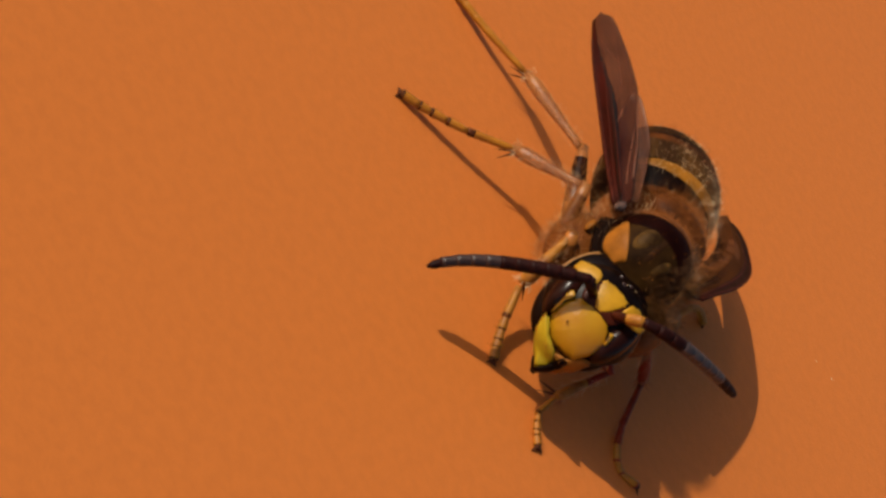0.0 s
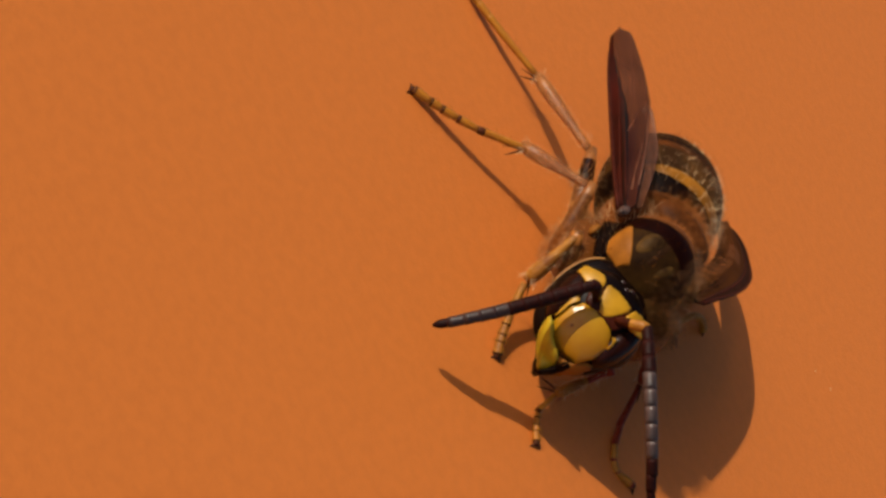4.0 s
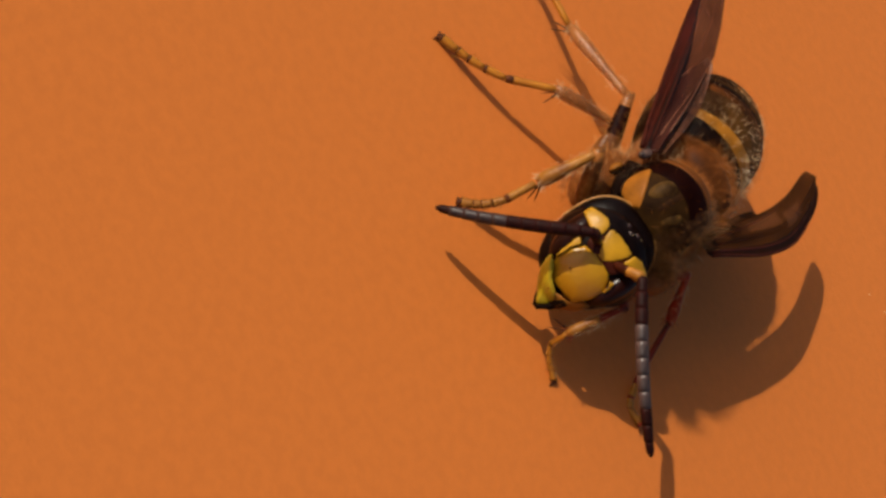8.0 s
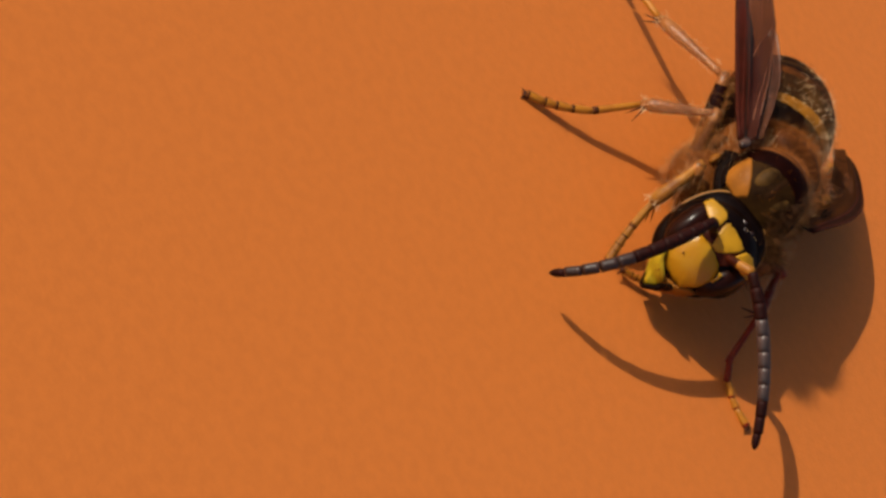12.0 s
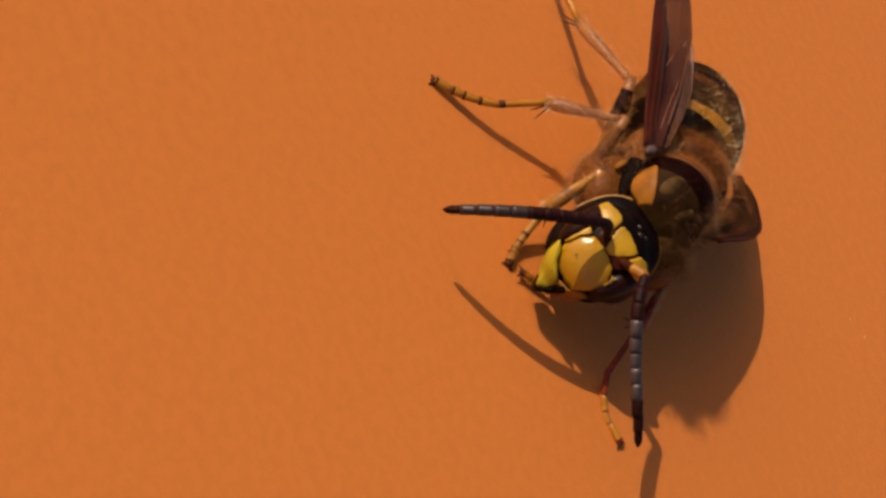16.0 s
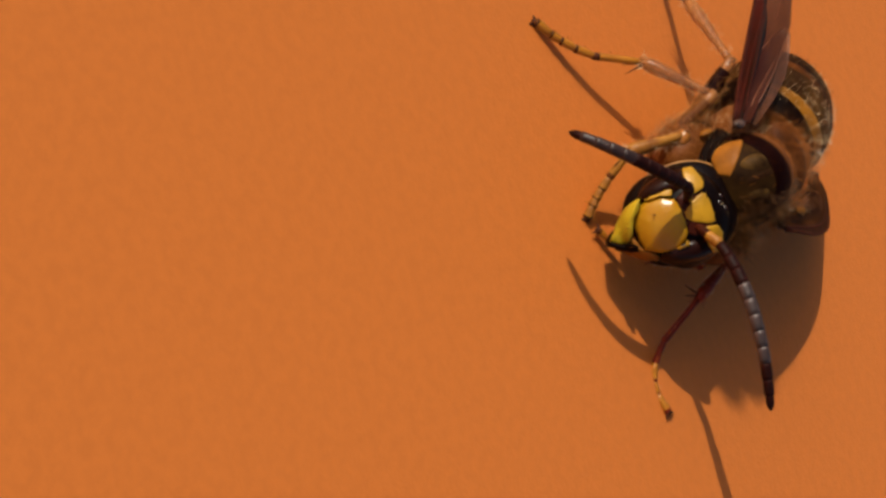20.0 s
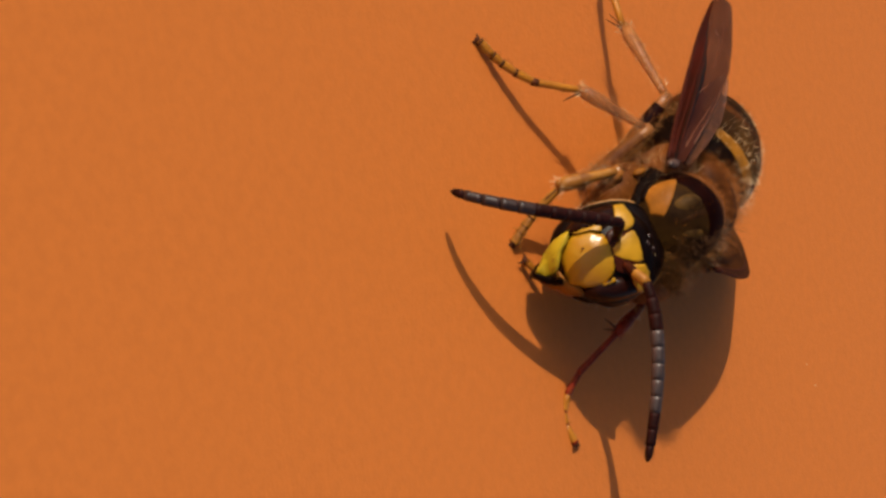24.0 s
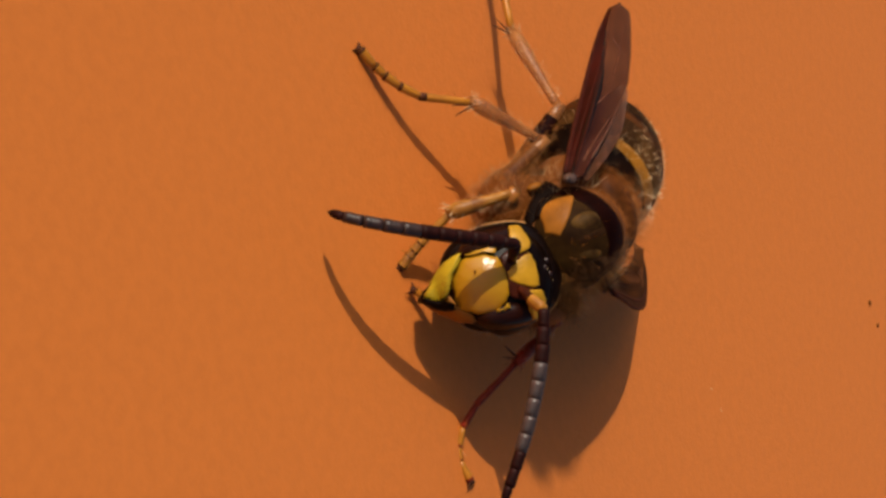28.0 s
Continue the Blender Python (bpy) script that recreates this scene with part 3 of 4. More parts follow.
def dome(core, centre, size, ab, n=10, lift=1.02, thick=0.05, sag=0.0):
    """A thin plate on an egg: ab are four corners (sideways, lengthways) in degrees, from the top and the middle; sag bows its front edge."""
    bm = bmesh.new()
    grid = []
    for s in (lift, lift - thick):
        rows_ = []
        for i in range(n + 1):
            row = []
            for j in range(n + 1):
                u, v = i / n, j / n
                a = radians((ab[0][0] * (1 - u) + ab[1][0] * u) * (1 - v) + (ab[3][0] * (1 - u) + ab[2][0] * u) * v)
                b = radians((ab[0][1] * (1 - u) + ab[1][1] * u) * (1 - v) + (ab[3][1] * (1 - u) + ab[2][1] * u) * v)
                b += radians(sag) * (1 - (2 * u - 1) ** 2) * (1 - v)
                edge = 1 - 0.35 * thick * (max(abs(u - 0.5), abs(v - 0.5)) * 2) ** 6
                g = fuller(math.sin(b)) if core else 1.0
                d = Vector((g * math.sin(a) * math.cos(b) * size[0], math.sin(b) * size[1], g * math.cos(a) * math.cos(b) * size[2]))
                row.append(bm.verts.new((Vector(centre) + d * s * edge) * MM))
            rows_.append(row)
        grid.append(rows_)
    top, low = grid
    for i in range(n):
        for j in range(n):
            bm.faces.new((top[i][j], top[i + 1][j], top[i + 1][j + 1], top[i][j + 1]))
            bm.faces.new((low[i][j], low[i][j + 1], low[i + 1][j + 1], low[i + 1][j]))
    for k in range(n):
        for a, b in (((k, 0), (k + 1, 0)), ((k + 1, n), (k, n)), ((0, k + 1), (0, k)), ((n, k), (n, k + 1))):
            bm.faces.new((top[a[0]][a[1]], low[a[0]][a[1]], low[b[0]][b[1]], top[b[0]][b[1]]))
    return finish(bm)


def fur(spots, length, width=0.0065, lean=(0, 0.35, 0), seed=1, droop=0.5):
    """Many fine tapered hairs from (point, normal) spots, as one bmesh."""
    rng = random.Random(seed)
    bm = bmesh.new()
    for p, nrm in spots:
        p, d = Vector(p), Vector(nrm).normalized()
        d = (d + Vector(lean) * rng.uniform(0.3, 1.2) + Vector((rng.gauss(0, 0.25), rng.gauss(0, 0.25), rng.gauss(0, 0.25)))).normalized()
        side = d.orthogonal().normalized()
        other = d.cross(side)
        ln = length * rng.uniform(0.45, 1.25)
        bow = Vector((rng.gauss(0, 1), rng.gauss(0, 1), rng.gauss(0, 1) - droop)) * ln * 0.1
        base = [bm.verts.new((p + (side * math.cos(a) + other * math.sin(a)) * width) * MM) for a in (0, 2.094, 4.189)]
        mid = [bm.verts.new((p + d * ln * 0.55 + bow + (side * math.cos(a) + other * math.sin(a)) * width * 0.7) * MM) for a in (0, 2.094, 4.189)]
        tip = bm.verts.new((p + d * ln) * MM)
        for k in range(3):
            bm.faces.new((base[k], base[(k + 1) % 3], mid[(k + 1) % 3], mid[k]))
            bm.faces.new((mid[k], mid[(k + 1) % 3], tip))
    return bm


def on_egg(centre, size, count, keep, seed):
    """Even random spots on an egg with half sizes (across, along, up), where keep(direction) allows."""
    rng = random.Random(seed)
    out = []
    while len(out) < count:
        d = Vector((rng.gauss(0, 1), rng.gauss(0, 1), rng.gauss(0, 1))).normalized()
        if rng.random() < keep(d):
            p = Vector(centre) + Vector((d.x * size[0], d.y * size[1], d.z * size[2]))
            out.append((p, Vector((d.x / size[0], d.y / size[1], d.z / size[2]))))
    return out


for x, y, r, tone, words in ((17.2, 44.0, 0.16, RUST, "tiny dark dust speck on orange paint"), (18.6, 44.6, 0.13, RUST, "tiny dark dust speck on orange paint"), (18.1, 23.8, 0.05, PALE, "tiny pale dust speck on orange paint"), (19.3, 24.4, 0.06, PALE, "tiny pale dust speck on orange paint")):
    speck = part("dust_speck", egg((0, 0, 0), (r, r * 0.7, r * 0.4), n=10, m=6, squash=lambda x, y, z: (x * (1 + 0.3 * y), y, z * (1 - 0.3 * x))), tone)
    speck.matrix_basis = at_mm(x, y, r * 0.35)
    tagged(speck, words, "speck", group="dust specks")
wasp = new("wasp")
tagged(wasp, "hairy brown wasp with a yellow face, standing on orange paint", "wasp")

# thorax: x to the wasp's left, y to its rear, z up
T_C, T_S = (0, 0.25, 0.2), (2.55, 3.0, 1.95)
thorax = part("thorax", egg(T_C, (T_S[0], T_S[2], T_S[1]), axis=(0, 1, 0), up=(0, 0, 1), n=32, m=20), FLANK, wasp, "tawny brown thorax with golden hair")
M_C, M_S = (0, -0.35, 0.74), (2.08, 2.2, 2.45)
part("mesoscutum", egg(M_C, (M_S[0], M_S[2], M_S[1]), axis=(0, 1, 0), up=(0, 0, 1), n=40, m=32, squash=lambda x, y, z: (x * fuller(z), y * fuller(z), z)), OLIVE, thorax, "blackish domed back plate with fine hair")
for s in (-1, 1):
    part("pronotum_edge", dome(True, M_C, M_S, [(s * 60, -12), (s * 72, -58), (s * 92, -52), (s * 84, -8)] if s > 0 else [(-76, -6), (-80, -50), (-100, -50), (-98, -4)], lift=1.05), BLACK, thorax, "black shoulder edge")
    part("pleural_mark", dome(None, T_C, T_S, [(s * 84, -28), (s * 86, -12), (s * 95, -10), (s * 94, -26)], lift=1.012, thick=0.03), FEMUR, thorax, "ochre side mark")
    if s < 0:
        part("tegula_knob", egg((s * 2.5, -1.0, 2.2), (0.15, 0.16, 0.15), n=16, m=12), SHINE, thorax, "small glossy knob at the wing base")
        part("tegula", egg((s * 2.42, -0.6, 2.05), (0.26, 0.18, 0.34), axis=(0, 1, 0.2), up=(s, 0, 1)), SHINE, thorax, "glossy brown wing cap")
part("pronotum_mark", dome(True, M_C, M_S, [(-34, -62), (-62, -66), (-88, -40), (-58, -8)], n=16, lift=1.025), OCHRE, thorax, "ochre shoulder mark")
part("shoulder_band", dome(None, T_C, T_S, [(-50, -12), (-62, -60), (-80, -54), (-74, -10)], n=14, lift=1.035, thick=0.04), BLACK, thorax, "black band below the wing base")
part("shoulder_spot", egg((-2.5, -1.05, 0.62), (0.16, 0.26, 0.34), axis=(0, 1, 0.3), up=(0, 0, 1), n=20, m=14), OCHRE, thorax, "ochre spot on the side")
part("neck", egg((0.35, -2.25, 0.55), (1.5, 0.75, 0.6), axis=(0, 1, 0), up=(0, 0, 1)), RUST, thorax, "dark brown hairy neck")
part("fuzz", fur(on_egg((0.35, -2.25, 0.55), (1.5, 0.6, 0.75), 140, lambda d: 1.0 if d.z > -0.2 else 0.1, 81), 0.5, width=0.004, seed=82, lean=(0, 0.1, 0.4)), HAIR, thorax, "tawny neck fuzz")
part("collar", egg((1.45, -2.05, 1.0), (1.2, 0.62, 0.6), axis=(0, 1, 0), up=(0, 0, 1)), OLIVE, thorax, "brown hairy shoulder collar")
# Hair kept dark and thickened so the cast shadow gets a denser edge.
part("collar_hair", fur(on_egg((1.45, -2.05, 1.0), (1.2, 0.6, 0.62), 620, lambda d: 1.0 if d.z > -0.2 and d.x > -0.3 else 0.05, 84), 0.85, width=0.0058, seed=85, lean=(0.15, -0.15, 0.3)), DUSK, thorax, "brown collar hair")
part("shoulder_fuzz", fur(on_egg(M_C, M_S, 300, lambda d: 1.0 if d.x > 0.66 and d.z > -0.2 and d.y < 0.7 else 0, 86), 0.55, width=0.0038, seed=87, lean=(0.2, 0, 0.25)), GOLD, thorax, "fine golden shoulder fuzz")
for c, r, along in (((-0.69, -1.38, 2.50), (0.48, 0.32, 0.70), (0.25, 0.70, 0.66)), ((0.34, -1.68, 2.39), (0.40, 0.28, 0.62), (0.30, 0.66, 0.68)), ((1.03, -1.30, 2.15), (0.34, 0.24, 0.6), (0.10, 0.80, 0.50))):
    part("scutum_ridge", egg(c, r, axis=along, up=(0, 0, 1), n=24, m=16, squash=lambda x, y, z: (x * (1 + 0.2 * z), y, z)), KHAKI, thorax, "khaki ridge on the back plate")
part("scutum_furrow", dome(True, M_C, M_S, [(-12, -52), (-4, -52), (-2, -14), (-9, -14)], lift=1.004, thick=0.02), DARK, thorax, "dark furrow on the back plate")
part("scutum_rim", dome(True, M_C, M_S, [(-86, -16), (84, -30), (84, 17), (-86, 13)], n=28, lift=1.012, thick=0.03, sag=6), EDGE, thorax, "black rear rim of the back plate")
part("scutum_slope", dome(True, M_C, M_S, [(-86, 12), (86, 15), (74, 64), (-74, 64)], n=28, lift=1.016, thick=0.03), FLANK, thorax, "rusty brown slope behind the back plate")
for s in (-1, 1):
    part("pleuron", egg((s * 2.15, -0.75, -0.9), (1.2, 1.35, 2.1), axis=(s * 0.15, 1, -0.25), up=(0, 0, 1)), FLANK, thorax, "tawny hairy side over the leg bases")
    part("pleuron_hair", fur(on_egg((s * 2.15, -0.75, -0.9), (1.2, 2.1, 1.35), 600, lambda d: 1.0 if s > 0 or d.x < -0.1 else 0.5, 71 + s), 0.42, width=0.005, seed=73 + s, lean=(0, 0, 0.2)), GOLD, thorax, "pale golden side hair")
part("metapleuron", egg((-1.75, 1.7, 0.15), (1.15, 1.5, 1.5), axis=(-0.1, 1, -0.1), up=(0, 0, 1)), FLANK, thorax, "smooth amber-brown side behind the wing base")
part("metapleuron_hair", fur(on_egg((-1.75, 1.7, 0.15), (1.15, 1.5, 1.5), 260, lambda d: 1.0, 101), 0.36, width=0.0045, seed=102, lean=(-0.1, 0, 0.2)), GOLD, thorax, "sparse golden hair behind the wing base")
part("scutellum", egg((0, 2.45, 1.45), (1.75, 1.0, 1.0), axis=(0, 1, -0.4), up=(0, 0, 1)), RUST, thorax, "rusty brown hairy hump behind the back plate")
part("scutellum_hair", fur(on_egg((0, 2.45, 1.45), (1.75, 1.0, 1.0), 700, lambda d: 1.0 if d.z > -0.2 else 0.1, 35), 0.34, width=0.006, seed=36), HAIR, thorax, "tawny hair behind the back plate")
part("sternum", egg((-0.1, -0.7, -1.15), (2.2, 1.5, 2.5), axis=(0, 1, 0), up=(0, 0, 1)), RUST, thorax, "brown hairy underside")
part("sternum_hair", fur(on_egg((-0.1, -0.7, -1.15), (2.2, 2.5, 1.5), 1200, lambda d: 1.0 if abs(d.x) > 0.4 or d.y < -0.4 else 0.1, 31), 0.45, width=0.007, seed=32), HAIR, thorax, "tawny underside hair")
part("thorax_hair", fur(on_egg(T_C, T_S, 2600, lambda d: 0.01 if (d.x / 0.8) ** 2 + ((d.y + 0.2) / 0.66) ** 2 < 1 and d.z > 0 else (0.03 if d.x < -0.3 and d.z > -0.55 and d.y < 0.55 else (0.3 if d.y < -0.5 else 1.0)), 3), 0.62, seed=4), HAIR, thorax, "tawny thorax hair")
part("neck_hair", fur([(Vector((M_C[0] + (p.x - M_C[0]) * fuller(k), p.y, M_C[2] + (p.z - M_C[2]) * fuller(k))), q) for p, q, k in ((p, q, (p.y - M_C[1]) / M_S[1]) for p, q in on_egg(M_C, M_S, 60, lambda d: 1.0 if d.y < -0.55 and d.z > -0.3 else 0, 55))], 0.5, width=0.006, seed=56, lean=(0, 0.15, 0.3)), HAIR, thorax, "tawny hair behind the head")
part("back_hair", fur(on_egg(M_C, M_S, 50, lambda d: 1.0 if d.z > 0.1 and -0.6 < d.y < -0.05 else 0, 5), 0.3, width=0.004, seed=6), HAIR, thorax, "short tawny back hair")
part("slope_hair", fur(on_egg(M_C, M_S, 1300, lambda d: 1.0 if d.z > -0.1 and d.y > 0.47 else 0, 65), 0.34, width=0.006, seed=66, lean=(0, 0.2, 0.2)), HAIR, thorax, "tawny hair behind the back plate")
part("long_hair", fur(on_egg((0, 1.2, 0.9), (2.1, 2.6, 2.0), 620, lambda d: 1.0 if d.z > 0.0 and (d.y > 0.3 or d.x > 0.7) else 0, 95), 0.85, width=0.0042, seed=96, lean=(0.1, 0, 0.3)), HAIR, thorax, "long fine upright hair")
part("flank_fringe", fur(on_egg((-2.15, -0.75, -0.9), (1.2, 2.1, 1.35), 320, lambda d: 1.0 if d.x < -0.5 else 0, 97), 0.5, width=0.006, seed=98, lean=(-0.1, 0, 0.2)), GOLD, thorax, "pale fringe along the flank")
# Extra whitened hairs paint the glints along the flank.
part("flank_glint", fur(on_egg((-2.15, -0.75, -0.9), (1.2, 2.1, 1.35), 170, lambda d: 1.0 if d.x < -0.45 else 0.05, 107), 0.42, width=0.0066, seed=108, lean=(-0.1, 0, 0.2)), PALE, thorax, "hair whitened as painted glints on the flank")
part("breast_hair", fur(on_egg((-2.15, -0.75, -0.9), (1.2, 2.1, 1.35), 300, lambda d: 1.0 if d.y < -0.1 and d.z > -0.2 else 0, 121), 0.5, width=0.0045, seed=122, lean=(-0.1, -0.1, 0.3)), GOLD, thorax, "pale golden breast hair")
# Added along the sun-side outline to block sun and close a shadow notch.
part("shoulder_shadow_hair", fur([(p, q) for p, q in on_egg(M_C, M_S, 520, lambda d: 1.0 if d.x > 0.1 and d.z > 0.15 and -0.85 < d.y < 0.6 and abs(d.x * 0.72 - d.z * 0.55) < 0.22 else 0, 141)], 0.5, width=0.0055, seed=142, lean=(0.3, -0.1, 0.3)), DUSK, thorax, "added dark shoulder hair that fills out the shadow")
part("collar_fuzz", fur(on_egg((1.45, -2.05, 1.0), (1.2, 0.6, 0.62), 520, lambda d: 1.0 if d.z > -0.4 else 0.1, 131), 0.4, width=0.0045, seed=132, lean=(0.1, 0, 0.3)), BROWN, thorax, "short brown collar fuzz")
# Whitened hairs paint a sunlit halo round the thorax.
part("halo_hair", fur(on_egg(T_C, T_S, 420, lambda d: 1.0 if d.x < -0.45 and d.y > -0.6 and d.z > -0.5 else (0.8 if d.x > 0.6 and d.y > -0.2 and d.z > -0.3 else 0), 133), 0.8, width=0.0044, seed=134, lean=(0, 0, 0.2)), PALE, thorax, "fine pale hair whitened for painted glints")
part("side_hair", fur(on_egg(T_C, T_S, 600, lambda d: (1.0 if d.x > 0 else 0.12) if abs(d.x) > 0.75 and d.z > -0.6 else 0.05, 37), 0.5, width=0.0045, seed=38, lean=(0, 0, 0.1)), GOLD, thorax, "pale hair on the sides")

# abdomen, in the same space: plates in steps along a bent axis
AX = [(0.0, 1.9, -0.1), (-0.35, 2.6, -0.1), (-0.75, 3.4, -0.15), (-1.1, 4.8, -0.25), (-1.4, 6.2, -0.5), (-1.65, 7.5, -0.9), (-1.85, 8.6, -1.35), (-2.0, 9.5, -1.8)]


def axis_at(u):
    i = min(int(u), len(AX) - 2)
    return Vector(AX[i]).lerp(Vector(AX[i + 1]), u - i), (Vector(AX[i + 1]) - Vector(AX[i])).normalized()


def plate(spans, n=36):
    """A body ring from (place on the axis, radius, slot) steps, as an open skin folded inwards at its rear edge."""
    rings, slots = [], []
    for u, r, slot in spans:
        c, d = axis_at(u)
        rings.append((c, d, r * 1.025, r * 0.955))
        slots.append(slot)
    c, d = axis_at(spans[-1][0] - 0.03)
    rings.append((c, d, spans[-1][1] * 1.025 - 0.12, spans[-1][1] * 0.955 - 0.12))
    slots.append(slots[-1])
    bm = loft(rings, n=n, closed=False, bands=slots[:-1])
    for f in bm.faces:
        c = f.calc_center_median() / MM
        if f.material_index == 2 and (c.x < -2.4 or c.z < -0.9):
            f.material_index = 1
    return bm


abdomen = part("abdomen", loft([(axis_at(u)[0], axis_at(u)[1], r, r * 0.92) for u, r in ((0, 0.4), (0.8, 1.0), (1.6, 2.2), (2.6, 2.6), (4, 2.45), (5.2, 1.9), (6.3, 1.1), (6.9, 0.2))], n=28), DARK, wasp, "banded brown and yellow abdomen")
MB = [MOTTLE, BLACK, YBAND, UMBER]
part("tergite", plate([(0.0, 0.5, 0), (0.5, 1.1, 0), (0.9, 1.65, 0), (1.2, 2.02, 0), (1.6, 2.3, 0), (1.8, 2.41, 1), (2.25, 2.62, 1), (2.5, 2.71, 1), (2.72, 2.77, 1)]), MB, abdomen, "brown plate with a dark hind band")
part("tergite", plate([(2.6, 2.64, 3), (2.9, 2.78, 3), (3.2, 2.85, 3), (3.5, 2.87, 0), (3.7, 2.86, 0), (3.9, 2.84, 0)]), MB, abdomen, "dark plate with a brown hind edge")
part("tergite", plate([(3.8, 2.74, 1), (4.0, 2.73, 3), (4.2, 2.7, 1), (4.4, 2.66, 2), (4.6, 2.6, 2)]), MB, abdomen, "dark plate with a yellow hind edge")
part("tergite", plate([(4.5, 2.48, 1), (5.0, 2.32, 3), (5.4, 2.12, 2), (5.6, 2.0, 2)]), MB, abdomen)
part("tergite", plate([(5.5, 1.9, 1), (6.0, 1.55, 3), (6.4, 1.15, 2)]), MB, abdomen)
bm = bmesh.new()
strip = []
for k in range(49):
    a = radians(20 + 195 * k / 48)
    half = 0.23 * (math.sin(math.pi * k / 48) ** 0.6 if 0 < k < 48 else 0.02) + 0.008 * math.sin(k * 1.7)
    row = []
    for q in range(7):
        u = 2.5 + half * (q / 3 - 1)
        c, d = axis_at(u)
        r = (2.62 + (u - 2.25) * 0.33) * 1.025 + 0.02 - 0.025 * abs(q / 3 - 1) ** 4
        row.append(bm.verts.new((c + turn_to(d) @ Vector((r * math.cos(a), r * 0.94 * math.sin(a), 0))) * MM))
    strip.append(row)
for r0, r1 in zip(strip, strip[1:]):
    for q in range(6):
        bm.faces.new((r0[q], r0[q + 1], r1[q + 1], r1[q]))
part("yellow_band", finish(bm), YBAND, abdomen, "yellow crescent band")
part("tail_tip", loft([(axis_at(6.3)[0], axis_at(6.3)[1], 1.05, 1.0), (axis_at(6.7)[0], axis_at(6.7)[1], 0.6, 0.55), (axis_at(6.98)[0], axis_at(6.98)[1], 0.06, 0.05)], n=20), YBAND, abdomen, "yellow tail tip")


def on_plates(count, u0, u1, r_of, seed, top=-0.3):
    rng = random.Random(seed)
    out = []
    while len(out) < count:
        u, a = rng.uniform(u0, u1), rng.uniform(0, 2 * math.pi)
        if math.sin(a) < top:
            continue
        c, d = axis_at(u)
        m = turn_to(d)
        nrm = m @ Vector((math.cos(a), math.sin(a) * 0.94, 0))
        r = r_of(u)
        out.append((c + nrm * r, nrm - d * (0.5 if u < 2 else 0.1)))
    return out


def radius(u):
    k = ((0, 0.5), (0.5, 1.1), (0.9, 1.65), (1.2, 2.02), (1.6, 2.34), (1.9, 2.52), (2.1, 2.66), (2.6, 2.82), (3.2, 2.86), (4.2, 2.7), (5.5, 2.0), (6.5, 1.1), (7, 0.1))
    for (a, ra), (b, rb) in zip(k, k[1:]):
        if u <= b:
            return (ra + (rb - ra) * (u - a) / (b - a)) * 1.02
    return 0.1


part("abdomen_hair", fur(on_plates(3600, 0.3, 1.75, radius, 8), 0.42, seed=9, lean=(0, 0.1, 0.1)), BROWN, abdomen, "tawny abdomen hair")
# Short whitened hairs paint glints on the abdomen.
part("abdomen_glint_hair", fur(on_plates(340, 2.5, 4.7, radius, 111), 0.26, width=0.0075, seed=112, lean=(0, 0.1, 0.2)), PALE, abdomen, "scattered hair whitened as painted abdomen glints")
part("halo_hair", fur(on_plates(420, 0.9, 3.2, radius, 135), 0.5, width=0.0042, seed=136, lean=(0, 0, 0.2)), PALE, abdomen, "fine pale hair whitened for painted glints")
part("pale_abdomen_hair", fur(on_plates(1300, 2.3, 4.9, radius, 15), 0.40, width=0.0036, seed=16, lean=(0, 0.1, 0.2)), BROWN, abdomen, "sparse pale abdomen hair")

# head: x to the wasp's left, y to its rear, z to its crown; the midline lies at x = 0.2
MID = 0.2


def skull(x, y, z):
    w = 1.0 if z > -0.2 else 1.0 - 0.35 * (-z - 0.2)
    return x * w, y * (1.0 + 0.5 * max(0.0, z + 0.3) if y > 0 else 1.0), z


head = part("head", egg((MID, 0.0, 0.2), (2.2, 1.25, 2.15), axis=(0, 0, 1), up=(0, 1, 0), n=36, m=24, squash=skull), CROWN, wasp, "black head with yellow face plates")
H_C, H_S = (MID, 0.0, 0.2), (2.2, 2.15, 1.25)


def face_plate(outline, bulge, thick=0.1, lift=0.0):
    """A cushion-like plate on the face from an outline of (x, z) corners; it follows the face's curve."""
    bm = bmesh.new()
    n = len(outline)
    pts = []
    for i in range(n):
        p0, p1, p2, p3 = (Vector(outline[(i + k) % n]) for k in (-1, 0, 1, 2))
        for s in (0, 0.25, 0.5, 0.75):
            m1, m2 = (p2 - p0) * 0.22, (p3 - p1) * 0.22
            pts.append((2 * s ** 3 - 3 * s * s + 1) * p1 + (s ** 3 - 2 * s * s + s) * m1 + (3 * s * s - 2 * s ** 3) * p2 + (s ** 3 - s * s) * m2)
    rng = random.Random(round(outline[0][0] * 100) + 7)
    pts = [p + Vector((rng.uniform(-1, 1), rng.uniform(-1, 1))) * 0.028 for p in pts]
    mid = sum(pts, Vector((0, 0))) / len(pts)

    def depth(x, z):
        q = 1 - ((x - MID) / 2.35) ** 2 - ((z - 0.2) / 2.6) ** 2
        return -1.3 * math.sqrt(max(q, 0.02)) - lift

    loops = []
    for f in (1.0, 0.985, 0.95, 0.88, 0.75, 0.58, 0.4, 0.2, 0.05):
        h = bulge * (1 - f ** 2) + thick * math.sqrt(max(0.0, 1 - max(0.0, (f - 0.88) / 0.12) ** 2))
        loops.append([bm.verts.new(Vector((mid.x + (p.x - mid.x) * f, depth(mid.x + (p.x - mid.x) * f, mid.y + (p.y - mid.y) * f) - h, mid.y + (p.y - mid.y) * f)) * MM) for p in pts])
    for a, b in zip(loops, loops[1:]):
        for k in range(len(pts)):
            bm.faces.new((a[k], a[(k + 1) % len(pts)], b[(k + 1) % len(pts)], b[k]))
